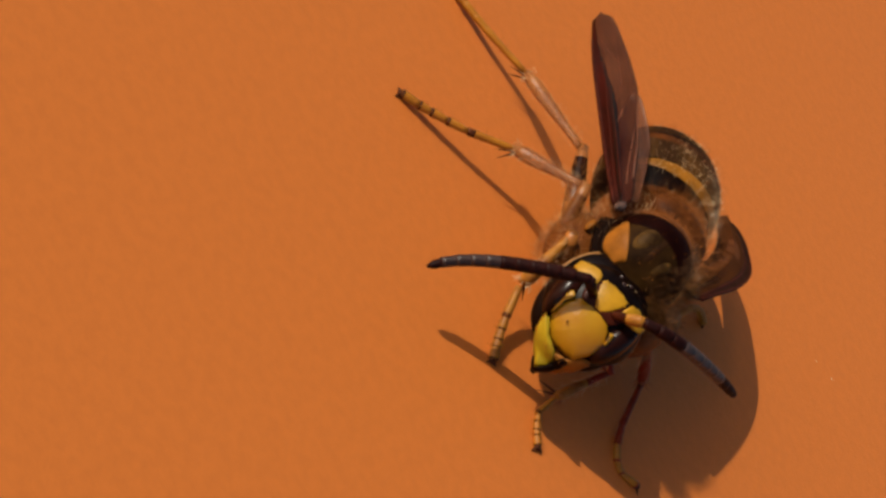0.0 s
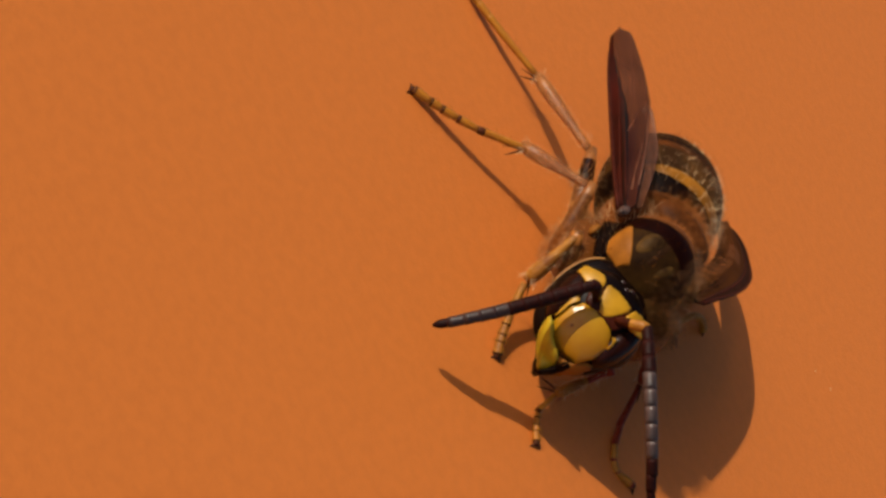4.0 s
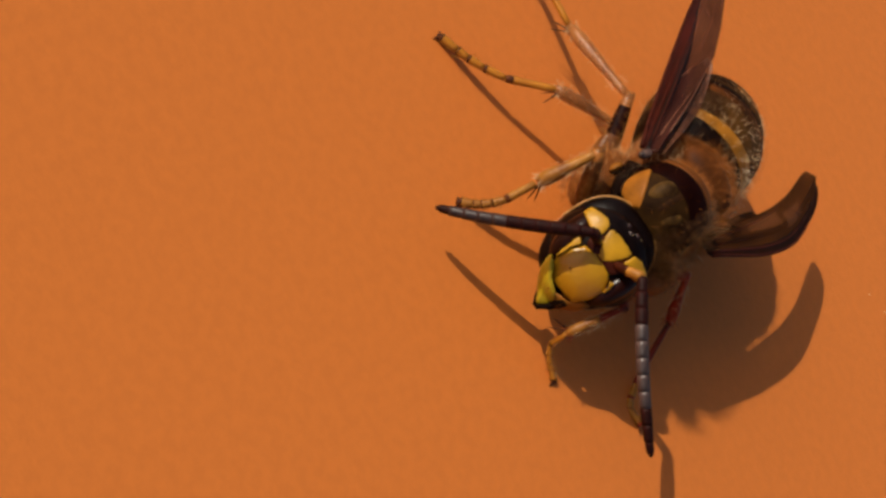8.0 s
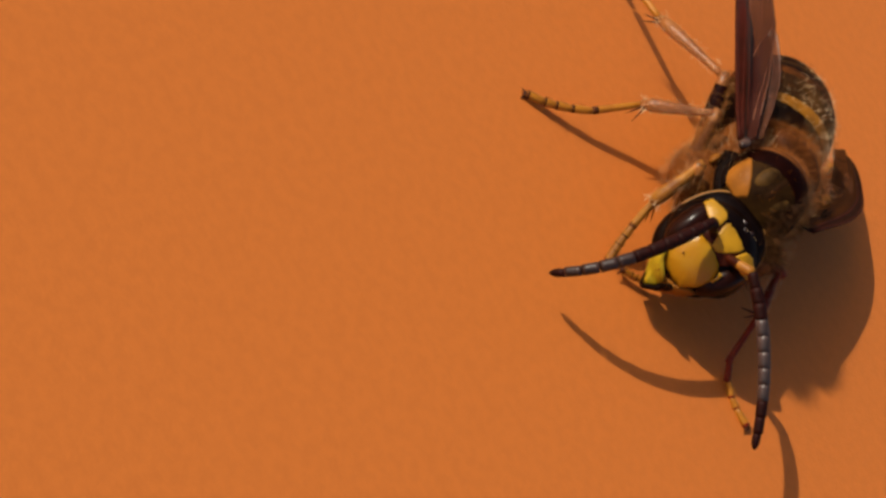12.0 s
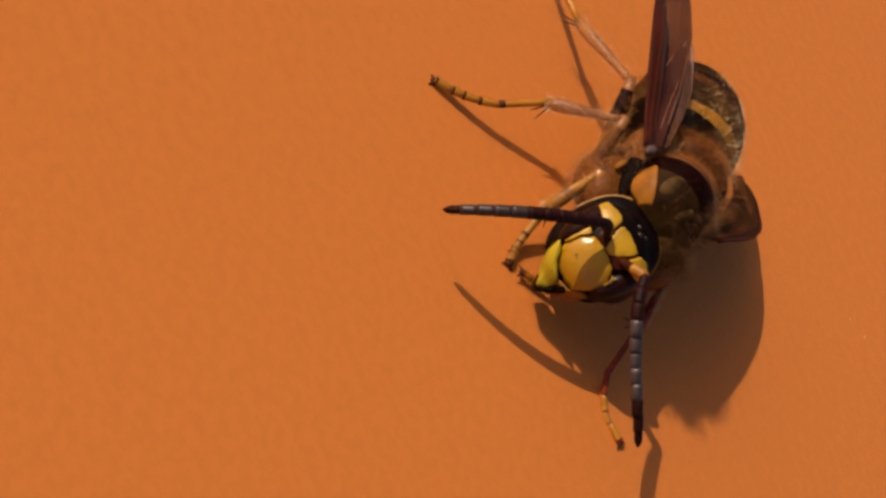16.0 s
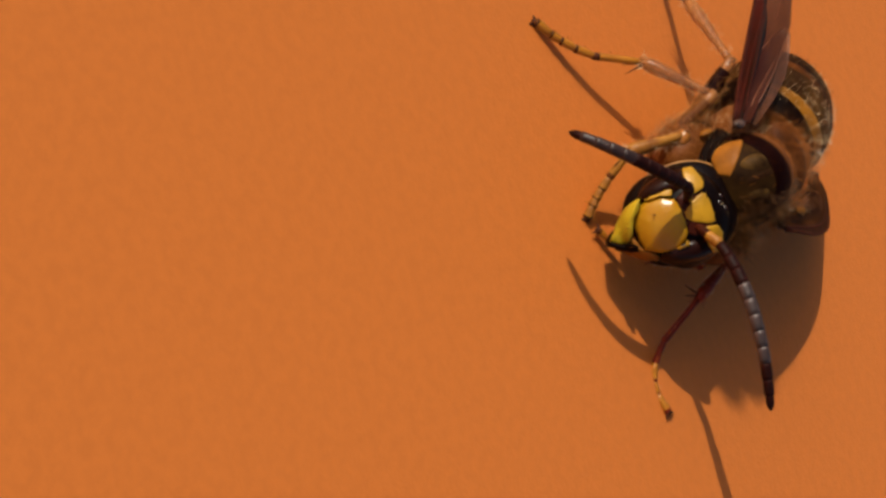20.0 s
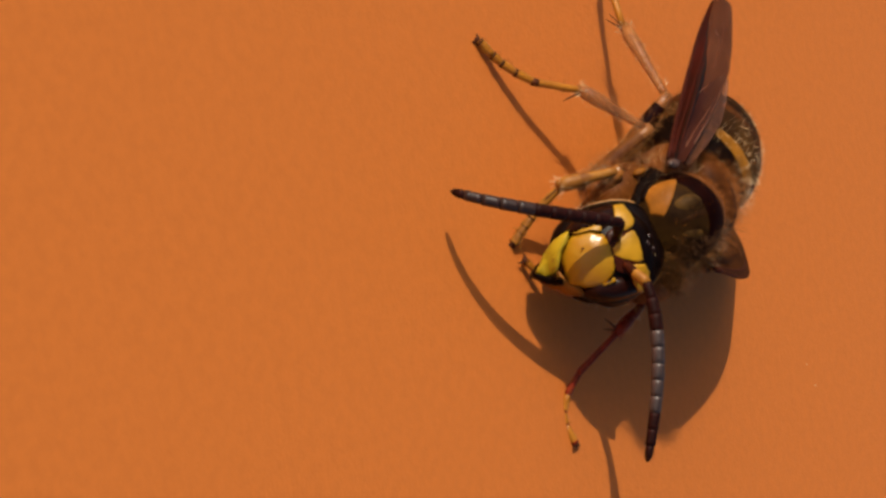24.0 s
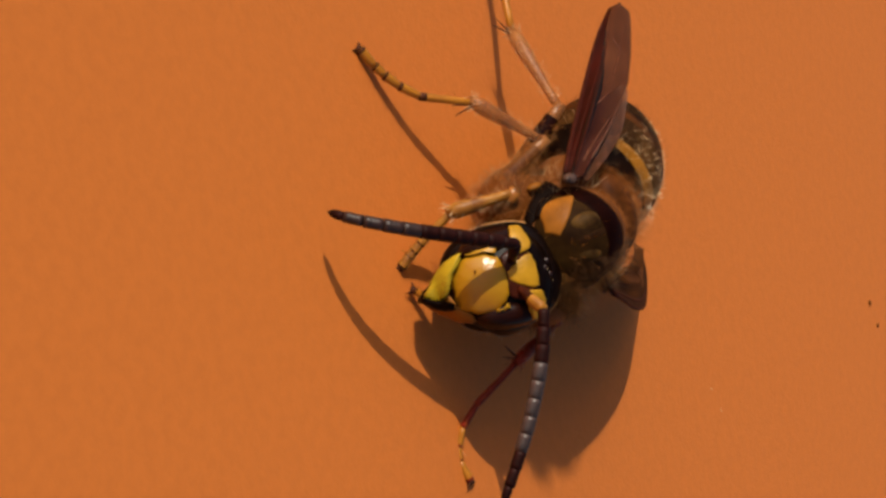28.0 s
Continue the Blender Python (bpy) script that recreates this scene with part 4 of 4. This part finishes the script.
    bm.faces.new(loops[-1])
    back = [bm.verts.new(v.co + Vector((0, 0.3 * MM, 0))) for v in loops[0]]
    for k in range(len(pts)):
        bm.faces.new((back[k], back[(k + 1) % len(pts)], loops[0][(k + 1) % len(pts)], loops[0][k]))
    return finish(bm)


def mirrored(outline, s):
    return [(MID + s * x, z) for x, z in (outline if s > 0 else outline[::-1])]


part("scrobe", face_plate(mirrored([(0.75, 0.25), (1.0, 0.8), (0.7, 1.4), (-0.7, 1.4), (-1.0, 0.8), (-0.75, 0.25)], 1), 0.03, thick=0.05, lift=0.02), MAROON, head, "dark red hollow round the antenna bases")
part("clypeus", face_plate(mirrored([(-0.82, 0.16), (-0.3, 0.32), (0.3, 0.32), (0.82, 0.16), (1.14, -0.3), (1.12, -1.0), (0.74, -1.66), (0.3, -1.72), (-0.3, -1.72), (-0.74, -1.66), (-1.12, -1.0), (-1.14, -0.3)], 1), 0.16), SHIELD, head, "glossy amber-yellow face shield")
part("clypeus_dot", egg((MID - 0.5, -1.5, -0.85), (0.05, 0.03, 0.06), n=10, m=6), RUST, head, "small brown dot on the face shield")
part("frons_mark", face_plate(mirrored([(0.16, 0.38), (0.5, 0.85), (0.66, 1.3), (0.6, 1.5), (0.0, 1.55), (-0.6, 1.5), (-0.66, 1.3), (-0.5, 0.85), (-0.16, 0.38)], 1), 0.03, thick=0.05, lift=0.08), YELLOW, head, "yellow forehead mark")
for s in (-1, 1):
    eye = part("eye", egg((MID + s * 1.36, -0.42, 0.12), (0.62, 0.82, 1.34), axis=(s * 0.12, 0.1, 1), up=(0, 1, 0), n=28, m=20), EYE, head, "glossy dark brown eye")
    part("eye_mark", face_plate(mirrored([(0.74, 1.0), (1.15, 0.82), (1.85, 0.98), (1.85, 1.4), (1.2, 1.62), (0.84, 1.5)], s), 0.03, thick=0.05, lift=0.16), YELLOW, head, "yellow mark in the eye's notch")
    part("cheek_mark", face_plate(mirrored([(1.0, 0.12), (1.25, 0.2), (1.3, -0.3), (1.24, -0.95), (1.14, -0.9), (1.16, -0.3)] if s < 0 else [(1.0, 0.1), (1.18, 0.14), (1.22, -0.12), (1.2, -0.4), (1.13, -0.36), (1.12, -0.1)], s), 0.04, thick=0.06, lift=0.14), YELLOW, head, "thin yellow cheek mark")
    # Left jaw is coloured darker ochre to paint the head's shadow on it.
    part("mandible", face_plate(mirrored([(1.38, -1.15), (1.2, -1.75), (0.72, -2.3), (0.12, -2.85), (-0.3, -2.5), (-0.1, -2.0), (0.5, -1.72), (1.05, -1.25)], s), 0.18, thick=0.2, lift=0.16 if s < 0 else -0.35), LEMON if s < 0 else OCHRE, head, "yellow jaw")
    part("mandible_edge", face_plate(mirrored([(0.1, -3.0), (-0.12, -2.98), (-0.52, -2.45), (-0.72, -1.95), (-0.45, -1.9), (-0.2, -2.35)], s), 0.2, thick=0.25, lift=0.2 if s < 0 else -0.3), BLACK, head, "black cutting edge of the jaw")
    socket = (MID + s * 0.55, -1.25, 0.66)
    end = Vector(FEEL_BASE_RIGHT) + Vector((0.0, -0.3, -0.03)) if s < 0 else FEEL_BASE_LEFT
    part("scape", loft([(Vector(socket).lerp(Vector(end), k), Vector(end) - Vector(socket), w, w * 0.9) for k, w in ((0, 0.14), (0.15, 0.2), (0.5, 0.24), (0.9, 0.27), (1.05, 0.2))], n=12, bands=[1, 1, 0, 0]), [OCHREL if s > 0 else FLAGR, MAROON], head, "tan antenna base" if s > 0 else "dark antenna base")
def square(x, z):
    """How far a rounded square reaches past a circle in the direction (x, z)."""
    return math.hypot(x, z) / max(1e-9, abs(x) ** 2.45 + abs(z) ** 2.45) ** (1 / 2.45)


part("temple", egg((MID - 0.12, 0.45, 0.4), (2.08, 0.94, 2.42), axis=(0, 0, 1), up=(0, 1, 0), n=40, m=32, squash=lambda x, y, z: (x * square(x, z), y, z * square(x, z))), CROWN, head, "black crown and back of the head")
part("occipital_rim", loft([((MID - 0.12 + 2.1 * math.cos(a) * square(math.cos(a), math.sin(a)), 0.5, 0.4 + 2.45 * math.sin(a) * square(math.cos(a), math.sin(a))), (-math.sin(a), 0, math.cos(a)), 0.05, 0.05, (0, 1, 0)) for a in (radians(-5 + 6.5 * k) for k in range(30))], n=8), RIMTAN, head, "thin pale rim round the back of the head")
for x, z in ((0, 1.95), (-0.26, 2.12), (0.26, 2.12)):
    part("ocellus", egg((MID + x, -0.62 + (z - 1.95) * 1.2, z), (0.14, 0.14, 0.13), n=12, m=8), GLOSS, head, "tiny glossy eye")
part("head_hair", fur(on_egg((MID, 0, 0.2), (2.2, 1.25, 2.15), 500, lambda d: 1.0 if d.y > 0.3 else (0.15 if abs(d.x) > 0.92 else 0.01), 12), 0.3, width=0.006, seed=13, lean=(0, 0.1, 0)), PALE, head, "pale head hair")
# Filler hair, added to close the shadow gap between head and collar.
part("crown_shadow_hair", fur(on_egg((MID - 0.12, 0.45, 0.4), (2.2, 0.94, 2.55), 330, lambda d: 1.0 if d.x > 0.35 and d.z > 0.2 and d.y > -0.35 else 0, 151), 0.7, width=0.0055, seed=152, lean=(0.3, 0.1, 0.1)), DUSK, head, "added dark crown hair that fills out the shadow")
part("lip_hair", fur([(Vector((MID + random.Random(k).uniform(-0.7, 0.7), -1.35, -1.85 - random.Random(k + 50).uniform(0, 0.3))), (0, -0.6, -1)) for k in range(20)], 0.3, width=0.008, seed=14), HAIR, head, "pale hair under the face shield")

# antennae: eleven ringed pieces each, laid along a curve in the head's space
LIFT = Vector((0.0, -0.3, -0.03))
FEELERS = {}
for side, rows_ in (("right", FEEL_RIGHT_1 + FEEL_RIGHT_2), ("left", FEEL_LEFT_1 + FEEL_LEFT_2)):
    pieces = []
    for k in range(11):
        w = (0.22, 0.265, 0.28, 0.28, 0.275, 0.27, 0.26, 0.25, 0.235, 0.215, 0.18)[k]
        ln = 7.3 / 11 * 1.05
        bm = rod(ln, [w * 0.985, w, w, w * 1.005, w * 0.985] if k < 10 else [w * 0.95, w, w, w * 0.8, w * 0.3], n=14)
        # Middle pieces are coloured lighter to paint the sheen; bases and tips stay dark.
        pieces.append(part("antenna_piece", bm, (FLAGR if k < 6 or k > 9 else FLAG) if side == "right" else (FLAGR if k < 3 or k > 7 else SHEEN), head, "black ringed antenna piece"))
    FEELERS[side] = (pieces, rows_)

# wings: folded blades along their own z axis, leading edge at x = 0
WING_L = 11.6


EDGES = ((0, -0.42, 0.3), (0.15, -0.52, 0.55), (0.3, -0.58, 0.84), (0.45, -0.62, 1.02), (0.6, -0.65, 1.17), (0.75, -0.66, 1.0), (0.85, -0.6, 0.8), (0.93, -0.53, 0.62), (0.965, -0.48, 0.50), (0.985, -0.39, 0.37), (0.995, -0.27, 0.23), (1.0, -0.1, 0.06))


def edges(t):
    """The front and hind edge of the standing wing at t."""
    for (a, f0, h0), (b, f1, h1) in zip(EDGES, EDGES[1:]):
        if t <= b:
            k = (t - a) / (b - a)
            return f0 + (f1 - f0) * k, h0 + (h1 - h0) * k
    return EDGES[-1][1:]


def wing_point(t, v, length, wide, side, tip, off, arc):
    """A place on a folded, pleated wing: t from root to tip, v from the inner edge to the outer one."""
    if arc:
        w = wide * (0.5 + 0.5 * min(1, t / 0.65)) * (1 if t < tip else math.sqrt(max(0.0, 1 - ((t - tip) / (1.004 - tip)) ** 2)) ** 0.8)
        mid = (0.5 - off) * wide * min(1, 2 * t) + 0.12 * wide * t * t
        x = side * (mid + w * (v - 0.5) + arc * math.sin(math.pi * t ** 1.4) + 0.42 * math.sin(math.pi * min(1, t / 0.8)) * v - (0.62 - 0.35 * v) * max(0.0, (t - 0.55) / 0.45) ** 2)
    else:
        front, hind = edges(t)
        x = side * (front + (hind - front) * v) * wide / 1.82
    y = 0.3 * wide * abs(v - 0.42) * min(1, 3 * t) + (0.28 - 0.6 * arc) * math.sin(math.pi * t) - 0.25 * max(0, v - 0.42) ** 2 + 0.05 * math.sin(7 * t + 3 * v)
    fold = 0.05 * math.sin(11 * v + 4 * t) + 0.012 * math.sin(23 * v * (1 - 0.3 * t) + 1.0)
    y += fold * (1 - 0.7 * t) * math.sin(math.pi * v) * (0.4 if arc else 1) + 0.05 * noise.noise(Vector((3.5 * t, 4 * v, 2.0)))
    return Vector((x, y, length * t))


def blade(length, wide, side, tip=0.8, off=0.1, arc=0.0):
    """A wing folded once along its length, with a darker leading strip."""
    bm = bmesh.new()
    nz, nx = 56, 32
    grid = [[bm.verts.new(wing_point(i / nz, j / nx, length, wide, side, tip, off, arc) * MM) for j in range(nx + 1)] for i in range(nz + 1)]
    for i in range(nz):
        for j in range(nx):
            f = bm.faces.new((grid[i][j], grid[i + 1][j], grid[i + 1][j + 1], grid[i][j + 1]))
            t, v = (i + 0.5) / nz, (j + 0.5) / nx
            if arc:
                f.material_index = 1 if v > 0.72 else (2 if (0.6 < t < 0.77 and 0.22 + 0.5 * (t - 0.6) < v < 0.6) or (0.34 < t < 0.57 and 0.08 < v < 0.42 - 0.3 * (0.57 - t)) else 0)
            elif v < 0.3 - 0.18 * max(0, t - 0.6) / 0.4:
                f.material_index = 1
            elif v < 0.47 - 0.3 * max(0, t - 0.5) / 0.4 and t < 0.84:
                f.material_index = 2
            else:
                f.material_index = 3 if v < 1.25 - 1.5 * t or (0.62 < v < 0.72 and t < 0.5) else 0
    ret = bmesh.ops.extrude_face_region(bm, geom=bm.faces[:])
    bmesh.ops.translate(bm, vec=(0, -0.02 * MM, 0), verts=[v for v in ret["geom"] if isinstance(v, bmesh.types.BMVert)])
    return finish(bm)


def vein(length, wide, side, v0, v1, t0, t1, r, tip, off, arc):
    rings = []
    for k in range(17):
        p = wing_point(t0 + (t1 - t0) * k / 16, v0 + (v1 - v0) * k / 16, length, wide, side, tip, off, arc)
        rings.append((p, (0, 0, 1), r * (1 - 0.5 * k / 16), r * (1 - 0.5 * k / 16), (0, 1, 0)))
    return loft(rings, n=8)


WINGS = {}
for side, s in (("right", -1), ("left", 1)):
    far, off, wide, arc, tip = (WING_L * 1.02, 0.47, 1.82, 0.0, 0.74) if side == "right" else (11.8, 0.5, 1.82, 0.7, 0.74)
    wing = part("forewing", blade(far, wide, 1, tip, off, arc), [WING, LEAD, CREASE, WINGR] if side == "right" else [SMOKE, SMOKED, CELL], thorax, "folded smoky brown wing with a maroon leading edge")
    lines = ((0.02, 0.02, 0.0, 0.88, 0.11), (0.2, 0.26, 0.02, 0.75, 0.05), (0.44, 0.3, 0.05, 0.86, 0.045), (0.45, 0.94, 0.42, 0.62, 0.025), (0.7, 0.97, 0.1, 0.5, 0.03), (0.98, 0.98, 0.12, 0.8, 0.03), (0.44, 0.95, 0.8, 0.72, 0.025), (0.62, 0.75, 0.6, 0.9, 0.02)) if side == "right" else ((0.97, 0.97, 0.02, 0.86, 0.09), (0.8, 0.78, 0.02, 0.8, 0.08), (0.3, 0.04, 0.02, 0.72, 0.045), (0.5, 0.55, 0.05, 0.7, 0.03), (0.2, 0.8, 0.66, 0.8, 0.03), (0.55, 0.15, 0.7, 0.86, 0.03))
    for k, (v0, v1, t0, t1, r) in enumerate(lines):
        pale = side == "right" and k > 2
        part("wing_vein", vein(far, wide, 1, v0, v1, t0, t1, r, tip, off, arc), GLINTVEIN if pale else VEIN, wing, "thin vein lightened as a painted highlight" if pale else "dark maroon vein")
    if side == "left":
        hw = part("hindwing", blade(far * 0.47, wide * 0.6, 1, 0.7), [CELL] * 4, wing, "smoky hind wing folded beside the front wing")
        hw.matrix_basis = place(-0.1, 0.3, 0.3, 0, 1, 14)
    else:
        hw = part("hindwing", blade(far * 0.55, wide * 0.62, 1, 0.72), [VEIL] * 4, wing, "pale see-through hind wing folded under the front wing")
        hw.matrix_basis = place(0.4, 0.3, 0.3, 0, 5.0, 8)
    WINGS[side] = wing

# legs
LEGS = {}


def leg(kind, rows_, tones):
    """Femur, tibia with spurs, five foot pieces and claws; lengths from the first pose."""
    _, hip, knee, ankle, mid, foot = rows_[0]
    femur_t, tibia_t, tarsus_t, r, rf = tones
    lf = sum((Vector(k) - Vector(h)).length for _, h, k, *_x in rows_) / len(rows_)
    lb = sorted((Vector(a) - Vector(k)).length for _, h, k, a, *_x in rows_)[len(rows_) * 2 // 3]
    lt = sum((Vector(m) - Vector(a)).length + (Vector(f) - Vector(m)).length for _, h, k, a, m, f in rows_) / len(rows_)
    femur = part("femur", rod(lf * 1.05, [rf * 0.25, rf * 0.85, rf, rf, rf * 0.95, rf * 0.85, r * 1.05, r * 0.8], n=14, bands=[0, 0, 0, 0, 1, 2, 3]), femur_t, wasp, "upper leg")
    # Hair and bristles of left legs take the painted shade colour as well.
    part("thigh_hair", fur([(Vector((rf * 0.9 * math.cos(q), rf * 0.9 * math.sin(q), lf * (0.1 + 0.75 * ((k * 37) % 151) / 151))), (math.cos(q), math.sin(q), 0.3)) for k, q in ((k, k * 2.4) for k in range(300))], 0.4, width=0.0072, seed=22, lean=(0, 0, 0.3)), SHADELEG if "left" in kind else GOLD, femur, "fine thigh hair")
    tibia = part("tibia", rod(lb * 1.03, [r * 0.66, r * 0.66, r * 0.7, r * 0.82, r * 0.98, r * 1.12, r * 1.12, r * 0.7], n=14, bands=[0, 0, 0, 1, 1, 1, 1] if isinstance(tibia_t, list) else None), tibia_t, wasp, "glossy lower leg")
    _, _, knee, ankle, _, _ = rows_[-1]
    along = (Vector(ankle) - Vector(knee)).normalized()
    back = reach(knee, ankle).to_3x3().normalized().inverted()
    for turn in (38, 66):
        spur = part("spur", rod(0.85, [0.05, 0.04, 0.03, 0.006], n=6), RING, tibia, "thin reddish spur")
        aim = back @ (Matrix.Rotation(radians(turn if "right" in kind else -turn), 3, "Z") @ along)
        spur.matrix_basis = Matrix.Translation((aim * r * 0.8 + Vector((0, 0, lb * 0.94))) * MM) @ turn_to(aim).to_4x4()
    part("ankle_bristle", fur([(Vector((r * math.cos(q), r * math.sin(q), lb * (0.95 + 0.05 * (k % 3) / 3))), (math.cos(q), math.sin(q), 0.9)) for k, q in ((k, k * 2.4) for k in range(22))], 0.36, width=0.012, seed=29, lean=(0, 0, 0.4)), SHADELEG if "left" in kind else PALE, tibia, "stiff pale ankle bristles")
    part("leg_hair", fur([(Vector((r * 0.9 * math.cos(q), r * 0.9 * math.sin(q), lb * (0.1 + 0.88 * ((k * 7) % 40) / 40))), (math.cos(q), math.sin(q), 0.3)) for k, q in ((k, k * 2.4) for k in range(120))], 0.3, width=0.0048, seed=21, lean=(0, 0, 0.5)), PALE, tibia, "fine pale leg hair")
    pieces = []
    shares = (0.42, 0.18, 0.14, 0.1, 0.16)
    for i, sh in enumerate(shares):
        w = r * (0.62 + 0.03 * i) if i < 4 else r * 0.74
        bm = loft([((0, 0, lt * sh * q), (0, 0, 1), w * g, w * g, (0, 1, 0)) for q, g in ((0, 0.84), (0.3, 0.92), (0.8, 1.0), (0.9, 1.04), (1.0, 1.04), (1.05, 0.85))], n=10, bands=[0, 0, 0, 1, 1])
        p = part("tarsus_piece", bm, tarsus_t[:2] if i > 1 or len(tarsus_t) < 3 else [tarsus_t[2], tarsus_t[1]], wasp, "banded foot piece")
        part("bristle", fur([(Vector((w * math.cos(q), w * math.sin(q), lt * sh * (0.35 + 0.6 * ((k * 5) % 9) / 9))), (math.cos(q), math.sin(q), 0.6)) for k, q in ((k, k * 2.4) for k in range(16))], 0.24, width=0.011, seed=25 + i, lean=(0, 0, 0.5)), AMBER, p, "amber foot bristles")
        pieces.append(p)
        if i == 4:
            for s in (-1, 1):
                claw = part("claw", loft([((0, 0, 0), (0, 0, 1), 0.07, 0.07), ((s * 0.18, -0.03, 0.16), (s, 0, 1), 0.06, 0.06), ((s * 0.32, -0.1, 0.26), (s, -1, 0.4), 0.012, 0.012)], n=8), RING, p, "dark curved claw")
                claw.matrix_basis = place(0, 0, lt * sh)
            part("foot_pad", egg((0, 0, lt * sh + 0.08), (0.16, 0.13, 0.14), n=10, m=8), RING, p, "reddish foot pad")
    LEGS[kind] = (femur, tibia, pieces, shares, rows_, lf)


leg("mid_right", MID_RIGHT + MID_RIGHT_LATER, ([FEMUR, FEMUR, FEMUR, AMBERP], AMBERP, [AMBER, RING], 0.275, 0.37))
leg("hind_right", HIND_RIGHT, ([FEMUR, EYE, EYE, AMBERP], AMBERP, [AMBER, AMBER], 0.275, 0.42))
leg("fore_right", FORE_RIGHT + FORE_RIGHT_LATER + FORE_RIGHT_LAST, ([FEMUR, FEMUR, FEMUR, TAN], OCHREL, [OCHREL, RING], 0.29, 0.4))
# Left fore and mid legs: shaded parts painted dark red, sunlit ends amber.
leg("fore_left", FORE_LEFT + FORE_LEFT_LATER, ([MAROON, MAROON, SHADELEG, SHADELEG], [SHADELEG, OCHREL], [AMBER, RUST], 0.21, 0.28))
leg("mid_left", MID_LEFT + MID_LEFT_LATER, ([SHADELEG, SHADELEG, SHADELEG, SHADELEG], SHADELEG, [AMBER, SHADELEG, SHADELEG], 0.24, 0.34))
leg("hind_left", HIND_LEFT, ([FEMUR, BLACK, BLACK, AMBER], AMBERP, [AMBER, AMBER], 0.26, 0.42))
for s in (-1, 1):
    for y, z in ((-2.0, -1.2), (-0.5, -1.5), (1.1, -1.4)):
        part("coxa", egg((s * 1.0, y, z), (0.65, 0.6, 0.8), axis=(s * 0.4, 0, -1), up=(0, 1, 0)), RUST, thorax)


# ---- movement ----
def bow(a, m, b, n):
    """n + 1 points at even lengths on the curve from a through m to b."""
    a, m, b = Vector(a), Vector(m), Vector(b)
    c = 2 * m - (a + b) / 2
    fine = [(1 - s) ** 2 * a + 2 * s * (1 - s) * c + s * s * b for s in (k / 60 for k in range(61))]
    run = [0.0]
    for p, q in zip(fine, fine[1:]):
        run.append(run[-1] + (q - p).length)
    out = []
    for f in n:
        want, k = f * run[-1], 0
        while k < 59 and run[k + 1] < want:
            k += 1
        d = (want - run[k]) / max(run[k + 1] - run[k], 1e-9)
        out.append(fine[k].lerp(fine[k + 1], d))
    return out


def full(rows_):
    """Rows from the start of the clip to its end."""
    first, last = rows_[0], rows_[-1]
    return ([(0.0, *first[1:])] if first[0] > 0 else []) + list(rows_) + ([(28.0, *last[1:])] if last[0] < 28 else [])


def motions():
    walk(head, full(HEAD_ROWS))
    walk(thorax, full(BODY_ROWS))
    walk(abdomen, full(BODY_ROWS))
    for side, (pieces, rows_) in FEELERS.items():
        base = FEEL_BASE_RIGHT if side == "right" else FEEL_BASE_LEFT
        lift = LIFT if side == "right" else Vector((0, 0, 0))
        spots = [(t, bow(Vector(base) + lift, Vector(m) + lift * 2.4, p, [k / 11 for k in range(12)])) for t, m, p in full(rows_)]
        for k, ob in enumerate(pieces):
            walk(ob, [(t, reach(q[k], q[k + 1], (0, 1, 0.3))) for t, q in spots])
    for side, ob in WINGS.items():
        h = Vector(WING_HINGE_RIGHT if side == "right" else WING_HINGE_LEFT)
        rows_ = WING_RIGHT if side == "right" else WING_LEFT
        out = []
        for t, d, n in full(rows_):
            d, n = Vector(d).normalized(), Vector(n)
            y = (n - d * n.dot(d)).normalized()
            m = Matrix((y.cross(d), y, d)).transposed().to_4x4()
            out.append((t, Matrix.Translation(h * MM) @ m))
        walk(ob, out)
    for femur, tibia, pieces, shares, rows_, femur_length in LEGS.values():
        rows_ = full(rows_)
        walk(femur, [(t, reach(Vector(k) + (Vector(h) - Vector(k)).normalized() * femur_length, k)) for t, h, k, a, m, f in rows_])
        walk(tibia, [(t, reach(k, a)) for t, h, k, a, m, f in rows_])
        cuts = [sum(shares[:i]) for i in range(6)]
        spots = [(t, bow(a, m, f, cuts)) for t, h, k, a, m, f in rows_]
        for i, ob in enumerate(pieces):
            walk(ob, [(t, reach(q[i], q[i + 1])) for t, q in spots])


motions()
